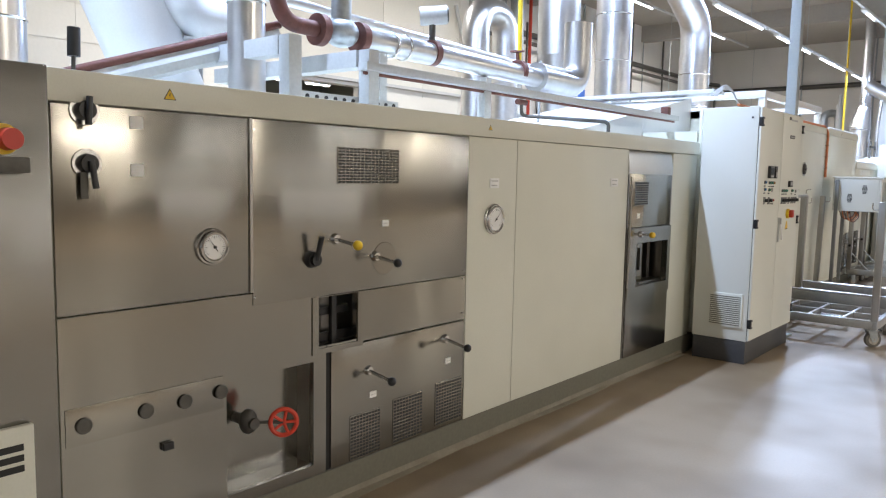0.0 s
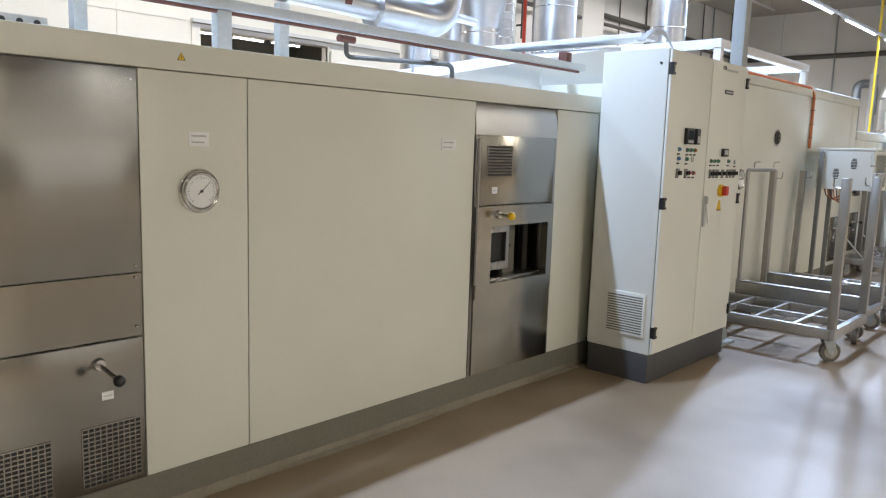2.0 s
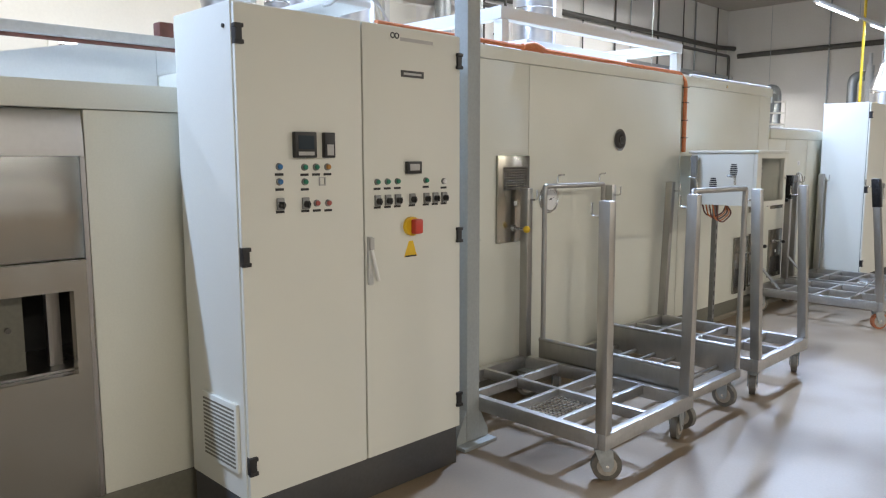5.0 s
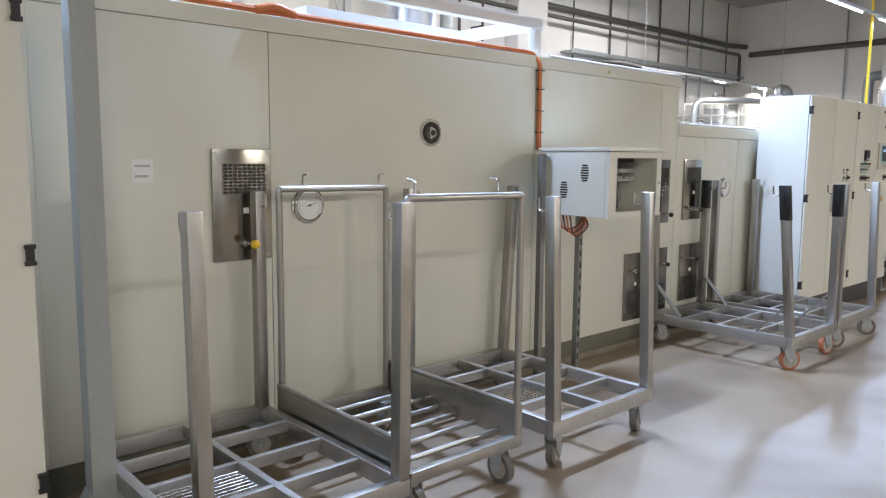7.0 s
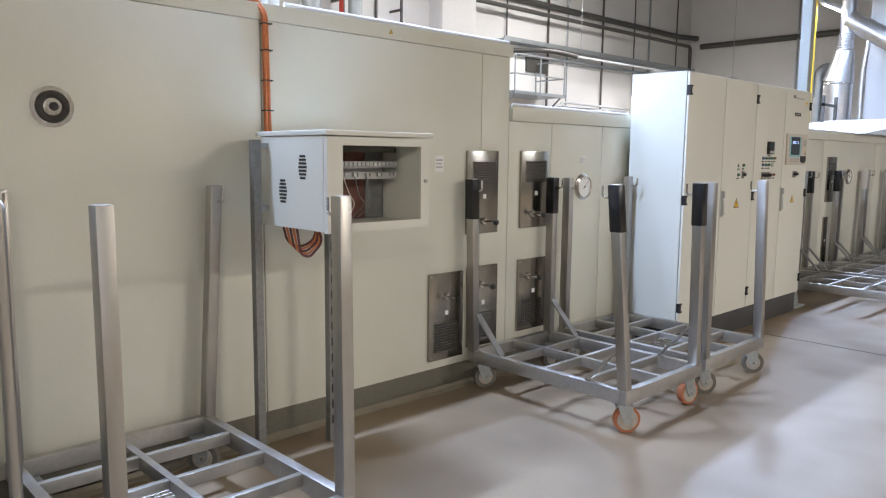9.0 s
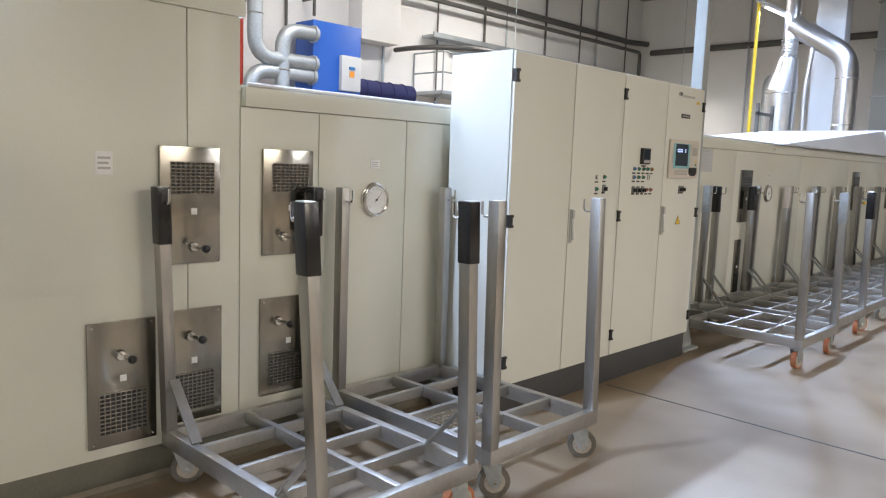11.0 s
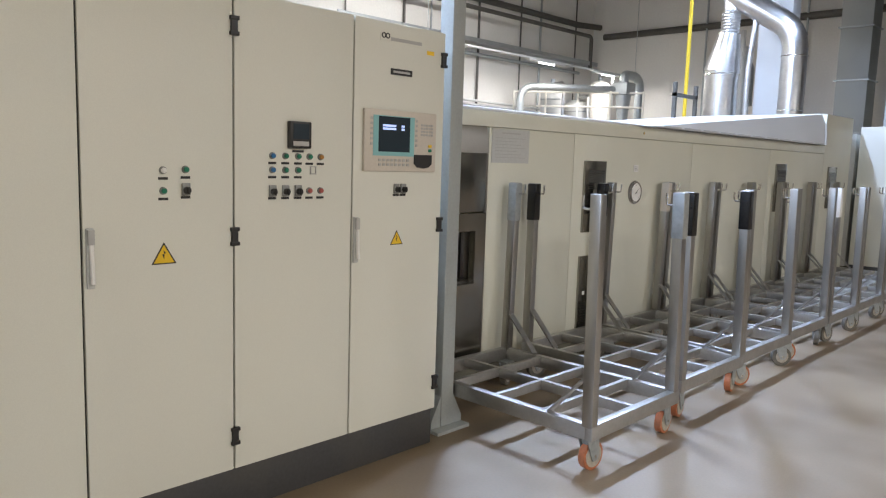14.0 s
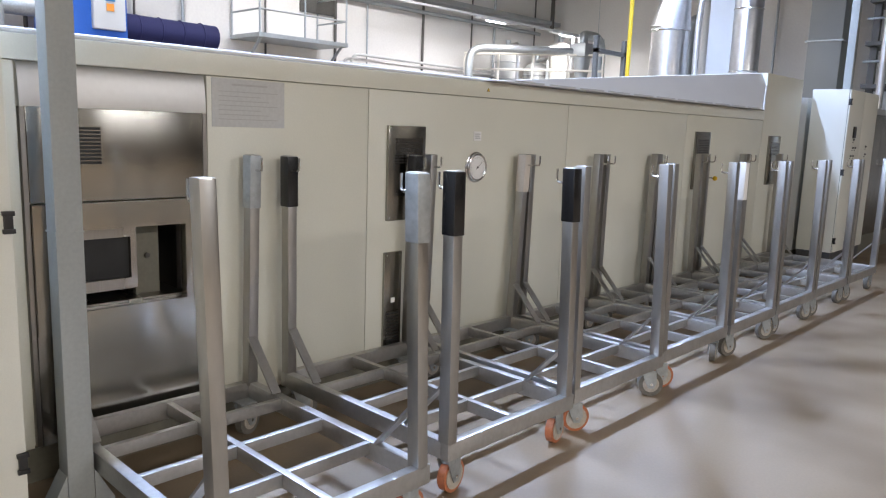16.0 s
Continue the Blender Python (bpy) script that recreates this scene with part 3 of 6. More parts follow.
# ---- structure on top of the first machine ----
hood = thing("sloping_hood", (-3.3, 5.9, 1.895), "white sheet-metal hood sloping up on the machine roof", "hood", "hoods on the machines")
part("hood_shell", tilted(fresh(), [(5.27, 1.897), (6.765, 1.897), (6.765, 2.197)], -4.1, -2.75, 0.0), WHITE, hood)
part("hood_end", prism(fresh(), [(6.767, 1.9), (7.9, 1.9), (7.9, 2.42), (6.767, 2.197)], -4.1, -2.75), WHITE, hood)
rack = thing("roof_frame", (-2.5, 4.0, 1.895), "grey painted steel frame standing on the machine roof", "frame")
part("top_rail", one_box(-2.53, -2.46, 2.9, 6.92, 2.108, 2.153, bevel=0.004), FRAME, rack)
part("copper_pipe", pipe(fresh(), [(-2.485, 2.9, 2.094), (-2.485, 6.86, 2.097)], 0.009), RUST, rack, "thin reddish copper pipe under the rail")
for y in (2.44, 2.96):
    part("post", one_box(-2.55, -2.47, y - 0.038, y + 0.038, 1.897, 2.22, bevel=0.005), FRAME, rack)
part("post", one_box(-2.53, -2.47, 3.93, 4.00, 1.897, 2.10, bevel=0.004), FRAME, rack)
part("cross_rail", one_box(-3.9, -2.556, 2.91, 3.01, 2.13, 2.22, bevel=0.004), FRAME, rack)
part("cross_rail", one_box(-3.9, -2.556, 2.40, 2.48, 2.13, 2.22, bevel=0.004), FRAME, rack)
part("slotted_bar", one_box(-2.60, -2.57, 2.5, 3.25, 1.899, 1.975), FRAME, rack, "perforated cable bar")
bm = fresh()
for i in range(12):
    cyl(bm, (-2.57, 2.53 + i * 0.062, 1.95), (-2.568, 2.53 + i * 0.062, 1.95), 0.013, seg=10)
part("holes", bm, SHADE_BLACK, rack)
part("end_block", one_box(-2.53, -2.46, 6.66, 6.73, 2.146, 2.22, bevel=0.008), RUST, rack, "reddish pipe stub")
drain = thing("drain_pipe", (-2.45, 5.0, 1.9), "grey bent pipe dropping from the rail to roof", "pipe")
part("pipe_run", pipe(fresh(), [(-2.98, 5.08, 2.15), (-2.98, 5.08, 2.045), (-2.36, 5.36, 1.995), (-2.36, 5.36, 1.893)], 0.014, 0.04), PIPE_DARK, drain)
part("tee", cyl(fresh(), (-2.98, 5.02, 2.15), (-2.98, 5.14, 2.15), 0.022), RUST, drain, "rusty pipe tee")

line = thing("steam_pipe", (-3.0, 4.5, 1.9), "clad steam pipe with red valves above the machine", "pipe")
part("clad_pipe", pipe(fresh(), [(-3.0, 3.35, 2.39), (-3.0, 5.75, 2.36)], 0.075, seg=22), CLADDING, line, "bright aluminium pipe cladding")
part("elbow", pipe(fresh(), [(-3.0, 5.3, 2.37), (-3.0, 5.95, 2.36), (-3.0, 5.95, 2.9)], 0.12, 0.2, seg=22), CLADDING, line)
part("valve_body", cyl(ball(fresh(), (-3.0, 3.2, 2.40), 0.10, 20, (0.9, 1.2, 0.9)), (-3.0, 3.2, 2.40), (-3.0, 3.2, 2.62), 0.06), GALV, line, "grey cast valve body")
for y in (3.03, 3.345, 4.02, 5.05):
    part("flange", cyl(fresh(), (-3.0, y - 0.025, 2.39), (-3.0, y + 0.025, 2.39), 0.092 if y < 4 else 0.085, seg=24), RUST, line, "red-brown pipe flange")
part("red_pipe", pipe(fresh(), [(-3.0, 3.02, 2.39), (-3.0, 2.78, 2.39), (-3.05, 2.70, 2.7)], 0.045, 0.1), RUST, line, "red-brown pipe bend")
meter = part("flow_meter", cyl(fresh(), (-3.0, 4.02, 2.40), (-3.0, 4.02, 2.60), 0.022), PIPE_DARK, line, "flow meter with round white head")
part("meter_head", cyl(fresh(), (-3.06, 3.96, 2.63), (-2.92, 4.08, 2.645), 0.062, seg=24), FRAME, meter)
part("meter_face", cyl(fresh(), (-2.921, 4.079, 2.645), (-2.915, 4.085, 2.6455), 0.05, seg=24), PIPE_DARK, meter)
for y in (3.62, 3.74):
    part("clip", ring(fresh(), (-3.0, y, 2.385), (0, 1, 0), 0.078, 0.008), CHROME, line)
tap = part("gas_tap", cyl(ball(fresh(), (-3.0, 5.12, 2.37), 0.05, 14), (-3.0, 5.05, 2.42), (-3.0, 5.03, 2.54), 0.014), RUST, line, "brown tap with wheel")
part("tap_wheel", ring(fresh(), (-3.0, 5.03, 2.54), (0.1, -0.2, 1), 0.05, 0.008), RUST, tap)
part("support", one_box(-3.03, -2.97, 4.6, 4.66, 1.896, 2.29), FRAME, line)
part("support", one_box(-3.03, -2.97, 3.5, 3.56, 1.896, 2.32), FRAME, line)
second = thing("upper_pipe", (-3.6, 4.0, 1.9), "long clad pipe running above the machine", "pipe")
part("clad_pipe", pipe(fresh(), [(-3.55, 1.8, 2.70), (-3.55, 6.9, 2.55)], 0.035), CLADDING, second)
for y in (2.6, 6.2):
    part("hanger", cyl(fresh(), (-3.55, y, 1.896), (-3.55, y, 2.66), 0.012), GALV, second)


def stack(name, x, y, r, top, label, base=1.896, elbow=None, cone=0.0, bands=(), mat=None):
    """An insulated exhaust duct standing on a machine."""
    d = thing(name, (x, y, base), label, "duct", "exhaust ducts")
    body = part("duct_pipe", cyl(fresh(), (x, y, base), (x, y, top), r, seg=36), mat or CLADDING, d)
    for z in bands:
        part("band", ring(fresh(), (x, y, z), (0, 0, 1), r, 0.006, 36, 6), CHROME, d)
    if cone:
        part("cone", cyl(fresh(), (x, y, top), (x, y, top + 0.3), r, cone, seg=36), mat or CLADDING, d)
        part("upper_pipe", cyl(fresh(), (x, y, top + 0.3), (x, y, 7.5), cone, seg=30), mat or CLADDING, d)
    if elbow:
        part("elbow", pipe(fresh(), [(x, y, top), *elbow], r * 0.97, r * 1.6, seg=30), mat or CLADDING, d)
    return d


stack("exhaust_duct", -2.9, 2.465, 0.095, 7.5, "bright clad exhaust duct standing on machine roof", bands=(1.95, 2.42))
stack("exhaust_duct", -2.62, 1.20, 0.10, 7.5, "bright clad exhaust duct near the feed end", bands=(2.1,))
tilt = thing("inclined_duct", (-3.6, 1.9, 1.896), "wide white duct leaning over the machine roof", "duct", "exhaust ducts")
part("duct_pipe", pipe(fresh(), [(-3.6, 2.45, 1.9), (-3.6, 1.75, 3.4), (-3.6, 1.2, 4.6), (-3.6, 1.2, 7.5)], 0.22, 0.4, seg=30), WHITE, tilt)
part("band", ring(fresh(), (-3.6, 2.12, 2.62), (0, -0.42, 0.9), 0.22, 0.012, 36), FRAME, tilt)
beam = thing("sloping_beam", (-3.4, 2.0, 1.896), "pale steel beam with red-brown pipe along it", "beam")
part("beam_web", pipe(fresh(), [(-3.1, 1.55, 1.90), (-3.1, 2.80, 2.32)], 0.06, seg=8), FRAME, beam)
part("pipe", pipe(fresh(), [(-3.07, 1.55, 1.965), (-3.07, 2.80, 2.39)], 0.022), RUST, beam)
part("black_valve_handle", pipe(fresh(), [(-2.6, 1.46, 1.90), (-2.6, 1.465, 2.02)], 0.008), PIPE_DARK, beam)
part("grip", pipe(fresh(), [(-2.6, 1.465, 2.0), (-2.6, 1.468, 2.11)], 0.024), BLACK, beam, "black handle grip")
bend_pipe = thing("flanged_pipe", (-3.45, 2.4, 1.896), "white clad pipe elbow with red-brown flange above roof", "pipe")
part("elbow", pipe(fresh(), [(-3.45, 2.36, 3.1), (-3.45, 2.40, 2.44), (-3.45, 2.72, 2.42)], 0.13, 0.22, seg=24), WHITE, bend_pipe)
part("flange", cyl(fresh(), (-3.45, 2.70, 2.42), (-3.45, 2.76, 2.418), 0.165, seg=28), RUST, bend_pipe, "red-brown pipe flange")
part("support", one_box(-3.48, -3.42, 2.42, 2.48, 1.896, 2.31), FRAME, bend_pipe)
stack("exhaust_duct", -4.6, 8.2, 0.20, 2.75, "clad exhaust duct with conical neck", elbow=None, base=1.9, cone=0.26, bands=(2.2, 2.7))
stack("exhaust_duct", -4.4, 9.25, 0.235, 7.5, "tall polished exhaust duct with bands", base=1.9, bands=(2.6, 3.1, 3.7))
stack("exhaust_duct", -4.3, 11.75, 0.235, 3.5, "tall clad exhaust duct with bend", base=2.28, elbow=[(-4.3, 11.75, 4.0), (-4.3, 9.6, 5.2), (-4.3, 9.6, 7.5)], bands=(2.7, 3.2))
stack("exhaust_duct", -4.75, 8.75, 0.11, 7.5, "slim ribbed exhaust duct", base=1.9, bands=[2.2 + 0.09 * i for i in range(14)])
bm = fresh()
pipe(bm, [(-7.0, 9.6, 0.0), (-7.0, 9.6, 4.2), (-7.0, 10.4, 4.2), (-7.0, 10.4, 0.0)], 0.22, 0.5, seg=26)
solo("hooked_pipe", bm, CLADDING, "bright clad pipe bent over like a hook", "pipe", "hooked pipes")
solo("gas_pipe", pipe(fresh(), [(-3.0, 5.06, 2.42), (-3.02, 5.06, 7.5)], 0.018), YELLOW_PAINT, "yellow painted gas pipe down to the tap", "pipe", "gas pipes")


# ragged strip of floor coating turned up against the plinths
def skirt(y0, y1, x):
    rng = random.Random(int(y0 * 10))
    bm = fresh()
    n = int((y1 - y0) / 0.06)
    last = None
    for i in range(n + 1):
        y = y0 + (y1 - y0) * i / n
        e = x + 0.024 + 0.012 * rng.random() + 0.012 * math.sin(y * 3.1)
        now = (bm.verts.new((x, y, 0.035)), bm.verts.new((x + 0.012, y, 0.012)), bm.verts.new((e, y, 0.003)), bm.verts.new((e + 0.003, y, 0.0)))
        if last:
            for k in range(3):
                bm.faces.new((last[k], last[k + 1], now[k + 1], now[k]))
        last = now
    tagged(part("trim", bm, SKIRT), "ragged grey coating strip along the plinth", "trim", kind="structure")


skirt(1.3, 6.55, FRONT + 0.005)
skirt(8.9, 14.4, FRONT + 0.005)

# ---- electrical cabinets ----
def hinge(parent, y, z, x):
    return part("hinge", box(box(box(fresh(), x - 0.02, x + 0.012, y - 0.014, y + 0.014, z - 0.038, z + 0.038, 0.003), x, x + 0.016, y - 0.019, y + 0.019, z + 0.022, z + 0.038, 0.002),
                             x, x + 0.016, y - 0.019, y + 0.019, z - 0.038, z - 0.022, 0.002), BLACK, parent, "black door hinge")


def button(parent, y, z, x, mat, plate=True, kind="round"):
    if kind == "switch":
        b = part("selector_switch", box(fresh(), x, x + 0.012, y - 0.0165, y + 0.0165, z - 0.024, z + 0.025, 0.003), STRUT, parent, "grey selector switch with black knob")
        part("knob", cyl(box(fresh(), x + 0.024, x + 0.034, y - 0.004, y + 0.004, z - 0.017, z + 0.011, 0.002), (x + 0.012, y, z - 0.003), (x + 0.028, y, z - 0.003), 0.0145, 0.012, seg=14), mat, b)
    elif kind == "frame":
        b = part("blank_window", holed(fresh(), x, x + 0.006, y - 0.016, y + 0.016, z - 0.018, z + 0.018, [(y - 0.012, y + 0.012, z - 0.013, z + 0.014)]), GREY_TAG, parent, "empty label window")
        plate = False
    else:
        b = part("push_button", cyl(fresh(), (x, y, z), (x + 0.009, y, z), 0.0150, 0.0135, seg=18), STRUT, parent, "round push button with dark ring")
        part("lens", cyl(fresh(), (x + 0.009, y, z), (x + 0.017, y, z), 0.0108, 0.0095, seg=16), {RED_BTN: RED_LENS, ORANGE_BTN: AMBER_LENS}.get(mat, mat), b)
    if plate:
        part("button_label", box(fresh(), x, x + 0.003, y - 0.019, y + 0.019, z - 0.036, z - 0.026), BLACK, b)
    return b


def latch(parent, y, z, x, tilted=False):
    h = part("latch_handle", box(fresh(), x, x + 0.014, y - 0.014, y + 0.014, z - 0.13, z + 0.09, 0.006), FRAME, parent, "pale grey swing handle")
    part("lock", box(fresh(), x + 0.014, x + 0.026, y - 0.012, y + 0.012, z + 0.03, z + 0.085, 0.004), GREY_TAG, h)
    part("grip", pipe(fresh(), [(x + 0.02, y, z + 0.03), (x + 0.03, y + (0.03 if tilted else 0.0), z - 0.11)], 0.008), PAPER, h)
    return h


def nameplate(parent, y0, y1, z, x):
    """A maker's strip drawn as plain shapes, and a dark type plate under it."""
    p = part("maker_strip", box(fresh(), x, x + 0.002, y0, y1, z - 0.018, z + 0.018), CABINET, parent, "pale maker's strip with dark mark")
    part("mark", ring(ring(fresh(), (x + 0.003, y0 + 0.02, z + 0.008), (1, 0, 0), 0.011, 0.003, 14, 6), (x + 0.003, y0 + 0.045, z + 0.008), (1, 0, 0), 0.011, 0.003, 14, 6), BLACK, p)
    part("print", box(fresh(), x + 0.002, x + 0.003, y0 + 0.065, y1 - 0.01, z - 0.012, z + 0.004), GREY_TAG, p)
    part("type_plate", box(fresh(), x, x + 0.003, y0 + 0.07, y0 + 0.21, z - 0.17, z - 0.14), BLACK, parent, "dark type plate")
    part("type_print", box(fresh(), x + 0.003, x + 0.0036, y0 + 0.085, y0 + 0.195, z - 0.160, z - 0.150), GREY_TAG, parent)


def cabinet(name, x0, x1, y0, y1, top, splits, label):
    c = thing(name, ((x0 + x1) / 2, (y0 + y1) / 2, 0), label, "control cabinet", "control cabinets")
    part("plinth", box(fresh(), x0 + 0.01, x1 - 0.025, y0 + 0.004, y1 - 0.004, 0.0, 0.195, 0.004), PLINTH_DARK, c, "dark grey plinth")
    part("body", box(fresh(), x0, x1 - 0.022, y0, y1, 0.198, top, 0.005), CABINET, c, "pale grey sheet-steel case")
    edges = [y0, *splits, y1]
    doors = []
    for a, b in zip(edges, edges[1:]):
        doors.append(part("door", box(fresh(), x1 - 0.018, x1, a + 0.004, b - 0.004, 0.206, top - 0.008, 0.005), CABINET, c, "cream cabinet door"))
    part("door_gap", box(fresh(), x1 - 0.022, x1 - 0.017, y0 + 0.01, y1 - 0.01, 0.21, top - 0.014), SHADE_BLACK, c)
    return c, doors


one, doors = cabinet("control_cabinet", -2.09, -1.60, 6.555, 7.78, 2.18, [7.165], "two-door cream control cabinet with buttons and yellow switch")
for y in (6.572, 7.765):
    for z in (2.055, 1.205, 0.352):
        hinge(one, y, z, -1.60)
D = doors[0]
part("controller", box(fresh(), -1.60, -1.575, 6.80, 6.905, 1.59, 1.695, 0.004), BLACK, D, "black temperature controller")
part("controller_face", box(fresh(), -1.575, -1.573, 6.815, 6.89, 1.625, 1.68), SCREEN, D)
part("controller_keys", box(fresh(), -1.575, -1.573, 6.815, 6.89, 1.60, 1.615), GREY_TAG, D)
part("controller", box(fresh(), -1.60, -1.575, 6.945, 6.998, 1.59, 1.695, 0.004), BLACK, D, "slim black controller")
part("controller_keys", box(fresh(), -1.575, -1.573, 6.955, 6.988, 1.60, 1.645), GREY_TAG, D)
for y, z, m, k in ((6.735, 1.555, BLUE_BTN, "round"), (6.855, 1.552, GREEN, "round"), (6.912, 1.552, GREEN, "round"), (6.97, 1.552, ORANGE_BTN, "round"),
                   (6.735, 1.495, BLUE_BTN, "round"), (6.855, 1.492, GREEN, "round"), (6.942, 1.492, PAPER, "frame"),
                   (6.735, 1.405, BLACK, "switch"), (6.855, 1.403, BLACK, "switch"), (6.912, 1.402, RED_BTN, "round"), (6.97, 1.40, RED_BTN, "round")):
    button(D, y, z, -1.60, m, kind=k)
D = doors[1]
part("counter", box(fresh(), -1.60, -1.58, 7.41, 7.50, 1.515, 1.572, 0.003), BLACK, D, "small framed counter")
part("counter_face", box(fresh(), -1.58, -1.5785, 7.425, 7.485, 1.53, 1.56), GREY_TAG, D)
for y in (7.24, 7.30, 7.36, 7.54):
    button(D, y, 1.482, -1.60, GREEN)
button(D, 7.66, 1.475, -1.60, PAPER)
for y in (7.24, 7.30, 7.36, 7.45, 7.54, 7.60, 7.66):
    button(D, y, 1.398, -1.60, BLACK, kind="switch")
main = part("main_switch", cyl(fresh(), (-1.60, 7.44, 1.27), (-1.58, 7.44, 1.27), 0.045, seg=28), YELLOW, D, "yellow and red main switch")
part("switch_knob", box(fresh(), -1.58, -1.545, 7.425, 7.475, 1.235, 1.305, 0.01), RED_BTN, main, "red rotary knob")
part("padlock_tag", prism(fresh(), [(7.40, 1.125), (7.48, 1.125), (7.455, 1.2), (7.43, 1.2)], -1.60, -1.598), YELLOW, D, "yellow hanging tag")
part("tag_foot", box(fresh(), -1.598, -1.5972, 7.405, 7.475, 1.125, 1.132), BLACK, D)
latch(D, 7.19, 1.15, -1.60, True)
nameplate(D, 7.32, 7.60, 2.125, -1.60)
# vent on the side
side = part("side_vent", box(fresh(), -1.95, -1.66, 6.538, 6.555, 0.31, 0.60, 0.004), CABINET, one, "cream filter vent in the side")
bm = fresh()
for i in range(15):
    box(bm, -1.935, -1.675, 6.5365, 6.5385, 0.328 + i * 0.0172, 0.3365 + i * 0.0172)
part("louvre", bm, PLINTH, side)
part("lock", cyl(fresh(), (-1.67, 6.548, 2.09), (-1.67, 6.556, 2.09), 0.008, seg=10), BLACK, one)

two, doors = cabinet("control_cabinet", -2.14, -1.64, 14.495, 16.925, 2.20, [15.11, 15.71, 16.325], "wide four-door cream control cabinet with operator screen")
for y in (14.512, 15.71, 16.908):
    for z in (2.055, 1.21, 0.355):
        hinge(two, y, z, -1.64)
D = doors[1]
button(D, 15.41, 1.478, -1.64, PAPER)
button(D, 15.50, 1.482, -1.64, GREEN)
button(D, 15.41, 1.40, -1.64, GREEN)
button(D, 15.50, 1.405, -1.64, BLACK, kind="switch")
triangle_sign(D, 15.41, 1.158, 0.10, -1.64)
latch(D, 15.135, 1.18, -1.64)
D = doors[2]
part("controller", box(fresh(), -1.64, -1.615, 15.965, 16.075, 1.58, 1.695, 0.004), BLACK, D, "dark process controller")
part("controller_face", box(fresh(), -1.615, -1.613, 15.98, 16.06, 1.62, 1.685), SCREEN, D)
part("controller_keys", box(fresh(), -1.615, -1.613, 15.98, 16.06, 1.59, 1.61), GREY_TAG, D)
part("button_label", box(fresh(), -1.64, -1.637, 15.99, 16.05, 1.562, 1.572), BLACK, D)
for y, z, m, k in ((15.89, 1.545, BLUE_BTN, "round"), (15.955, 1.545, GREEN, "round"), (16.02, 1.545, GREEN, "round"), (16.08, 1.545, GREEN, "round"), (16.14, 1.545, ORANGE_BTN, "round"),
                   (15.89, 1.485, BLUE_BTN, "round"), (15.955, 1.485, GREEN, "round"), (16.02, 1.485, GREEN, "round"), (16.10, 1.485, PAPER, "frame"),
                   (15.89, 1.395, BLACK, "switch"), (15.955, 1.395, BLACK, "switch"), (16.02, 1.395, BLACK, "switch"), (16.08, 1.395, RED_BTN, "round"), (16.14, 1.395, RED_BTN, "round")):
    button(D, y, z, -1.64, m, kind=k)
D = doors[3]
hmi = part("operator_panel", box(fresh(), -1.64, -1.622, 16.38, 16.855, 1.485, 1.78, 0.006), PANEL_BEIGE, D, "beige operator panel with dark screen and keys")
part("screen_border", box(fresh(), -1.622, -1.6205, 16.432, 16.70, 1.56, 1.752), TEAL, hmi, "teal key border")
part("screen", box(fresh(), -1.6205, -1.619, 16.465, 16.668, 1.58, 1.748), SCREEN, hmi, "dark screen with blue text bars")
bm = fresh()
for a, b, z in ((16.49, 16.575, 1.70), (16.49, 16.575, 1.685), (16.61, 16.63, 1.70), (16.61, 16.63, 1.685)):
    box(bm, -1.619, -1.6185, a, b, z, z + 0.010)
part("screen_text", bm, glowing("lit_text", (0.25, 0.45, 1.0), 1.2), hmi)
for k in range(2):
    for i in range(8):
        part("function_key", box(fresh(), -1.622, -1.619, 16.468 + i * 0.026, 16.484 + i * 0.026, 1.512 + k * 0.022, 1.524 + k * 0.022), GREY_TAG, hmi)
for i in range(6):
    for y in (16.415, 16.708):
        part("side_key", box(fresh(), -1.622, -1.619, y, y + 0.012, 1.61 + i * 0.024, 1.622 + i * 0.024), GREY_TAG, hmi)
for i in range(5):
    for k in range(4):
        part("number_key", box(fresh(), -1.622, -1.6195, 16.745 + i * 0.018, 16.757 + i * 0.018, 1.665 + k * 0.016, 1.675 + k * 0.016), GREY_TAG, hmi)
part("green_key", box(fresh(), -1.622, -1.619, 16.80, 16.822, 1.585, 1.60), GREEN, hmi)
part("yellow_key", box(fresh(), -1.622, -1.619, 16.80, 16.822, 1.608, 1.622), YELLOW, hmi)
bm = fresh()
prism(bm, [(16.70, 1.57), (16.82, 1.57), (16.82, 1.525), (16.80, 1.508), (16.76, 1.502), (16.72, 1.508), (16.70, 1.525)], -1.622, -1.614)
part("key_cover", bm, BLACK, hmi, "black oval port cover")
for y in (16.60, 16.645):
    button(D, y, 1.40, -1.64, BLACK, kind="switch")
triangle_sign(D, 16.612, 1.155, 0.085, -1.64)
latch(D, 16.345, 1.18, -1.64)
nameplate(D, 16.48, 16.76, 2.12, -1.64)
part("sticker", box(fresh(), -1.64, -1.639, 16.79, 16.84, 2.07, 2.09), YELLOW, D, "small yellow sticker")


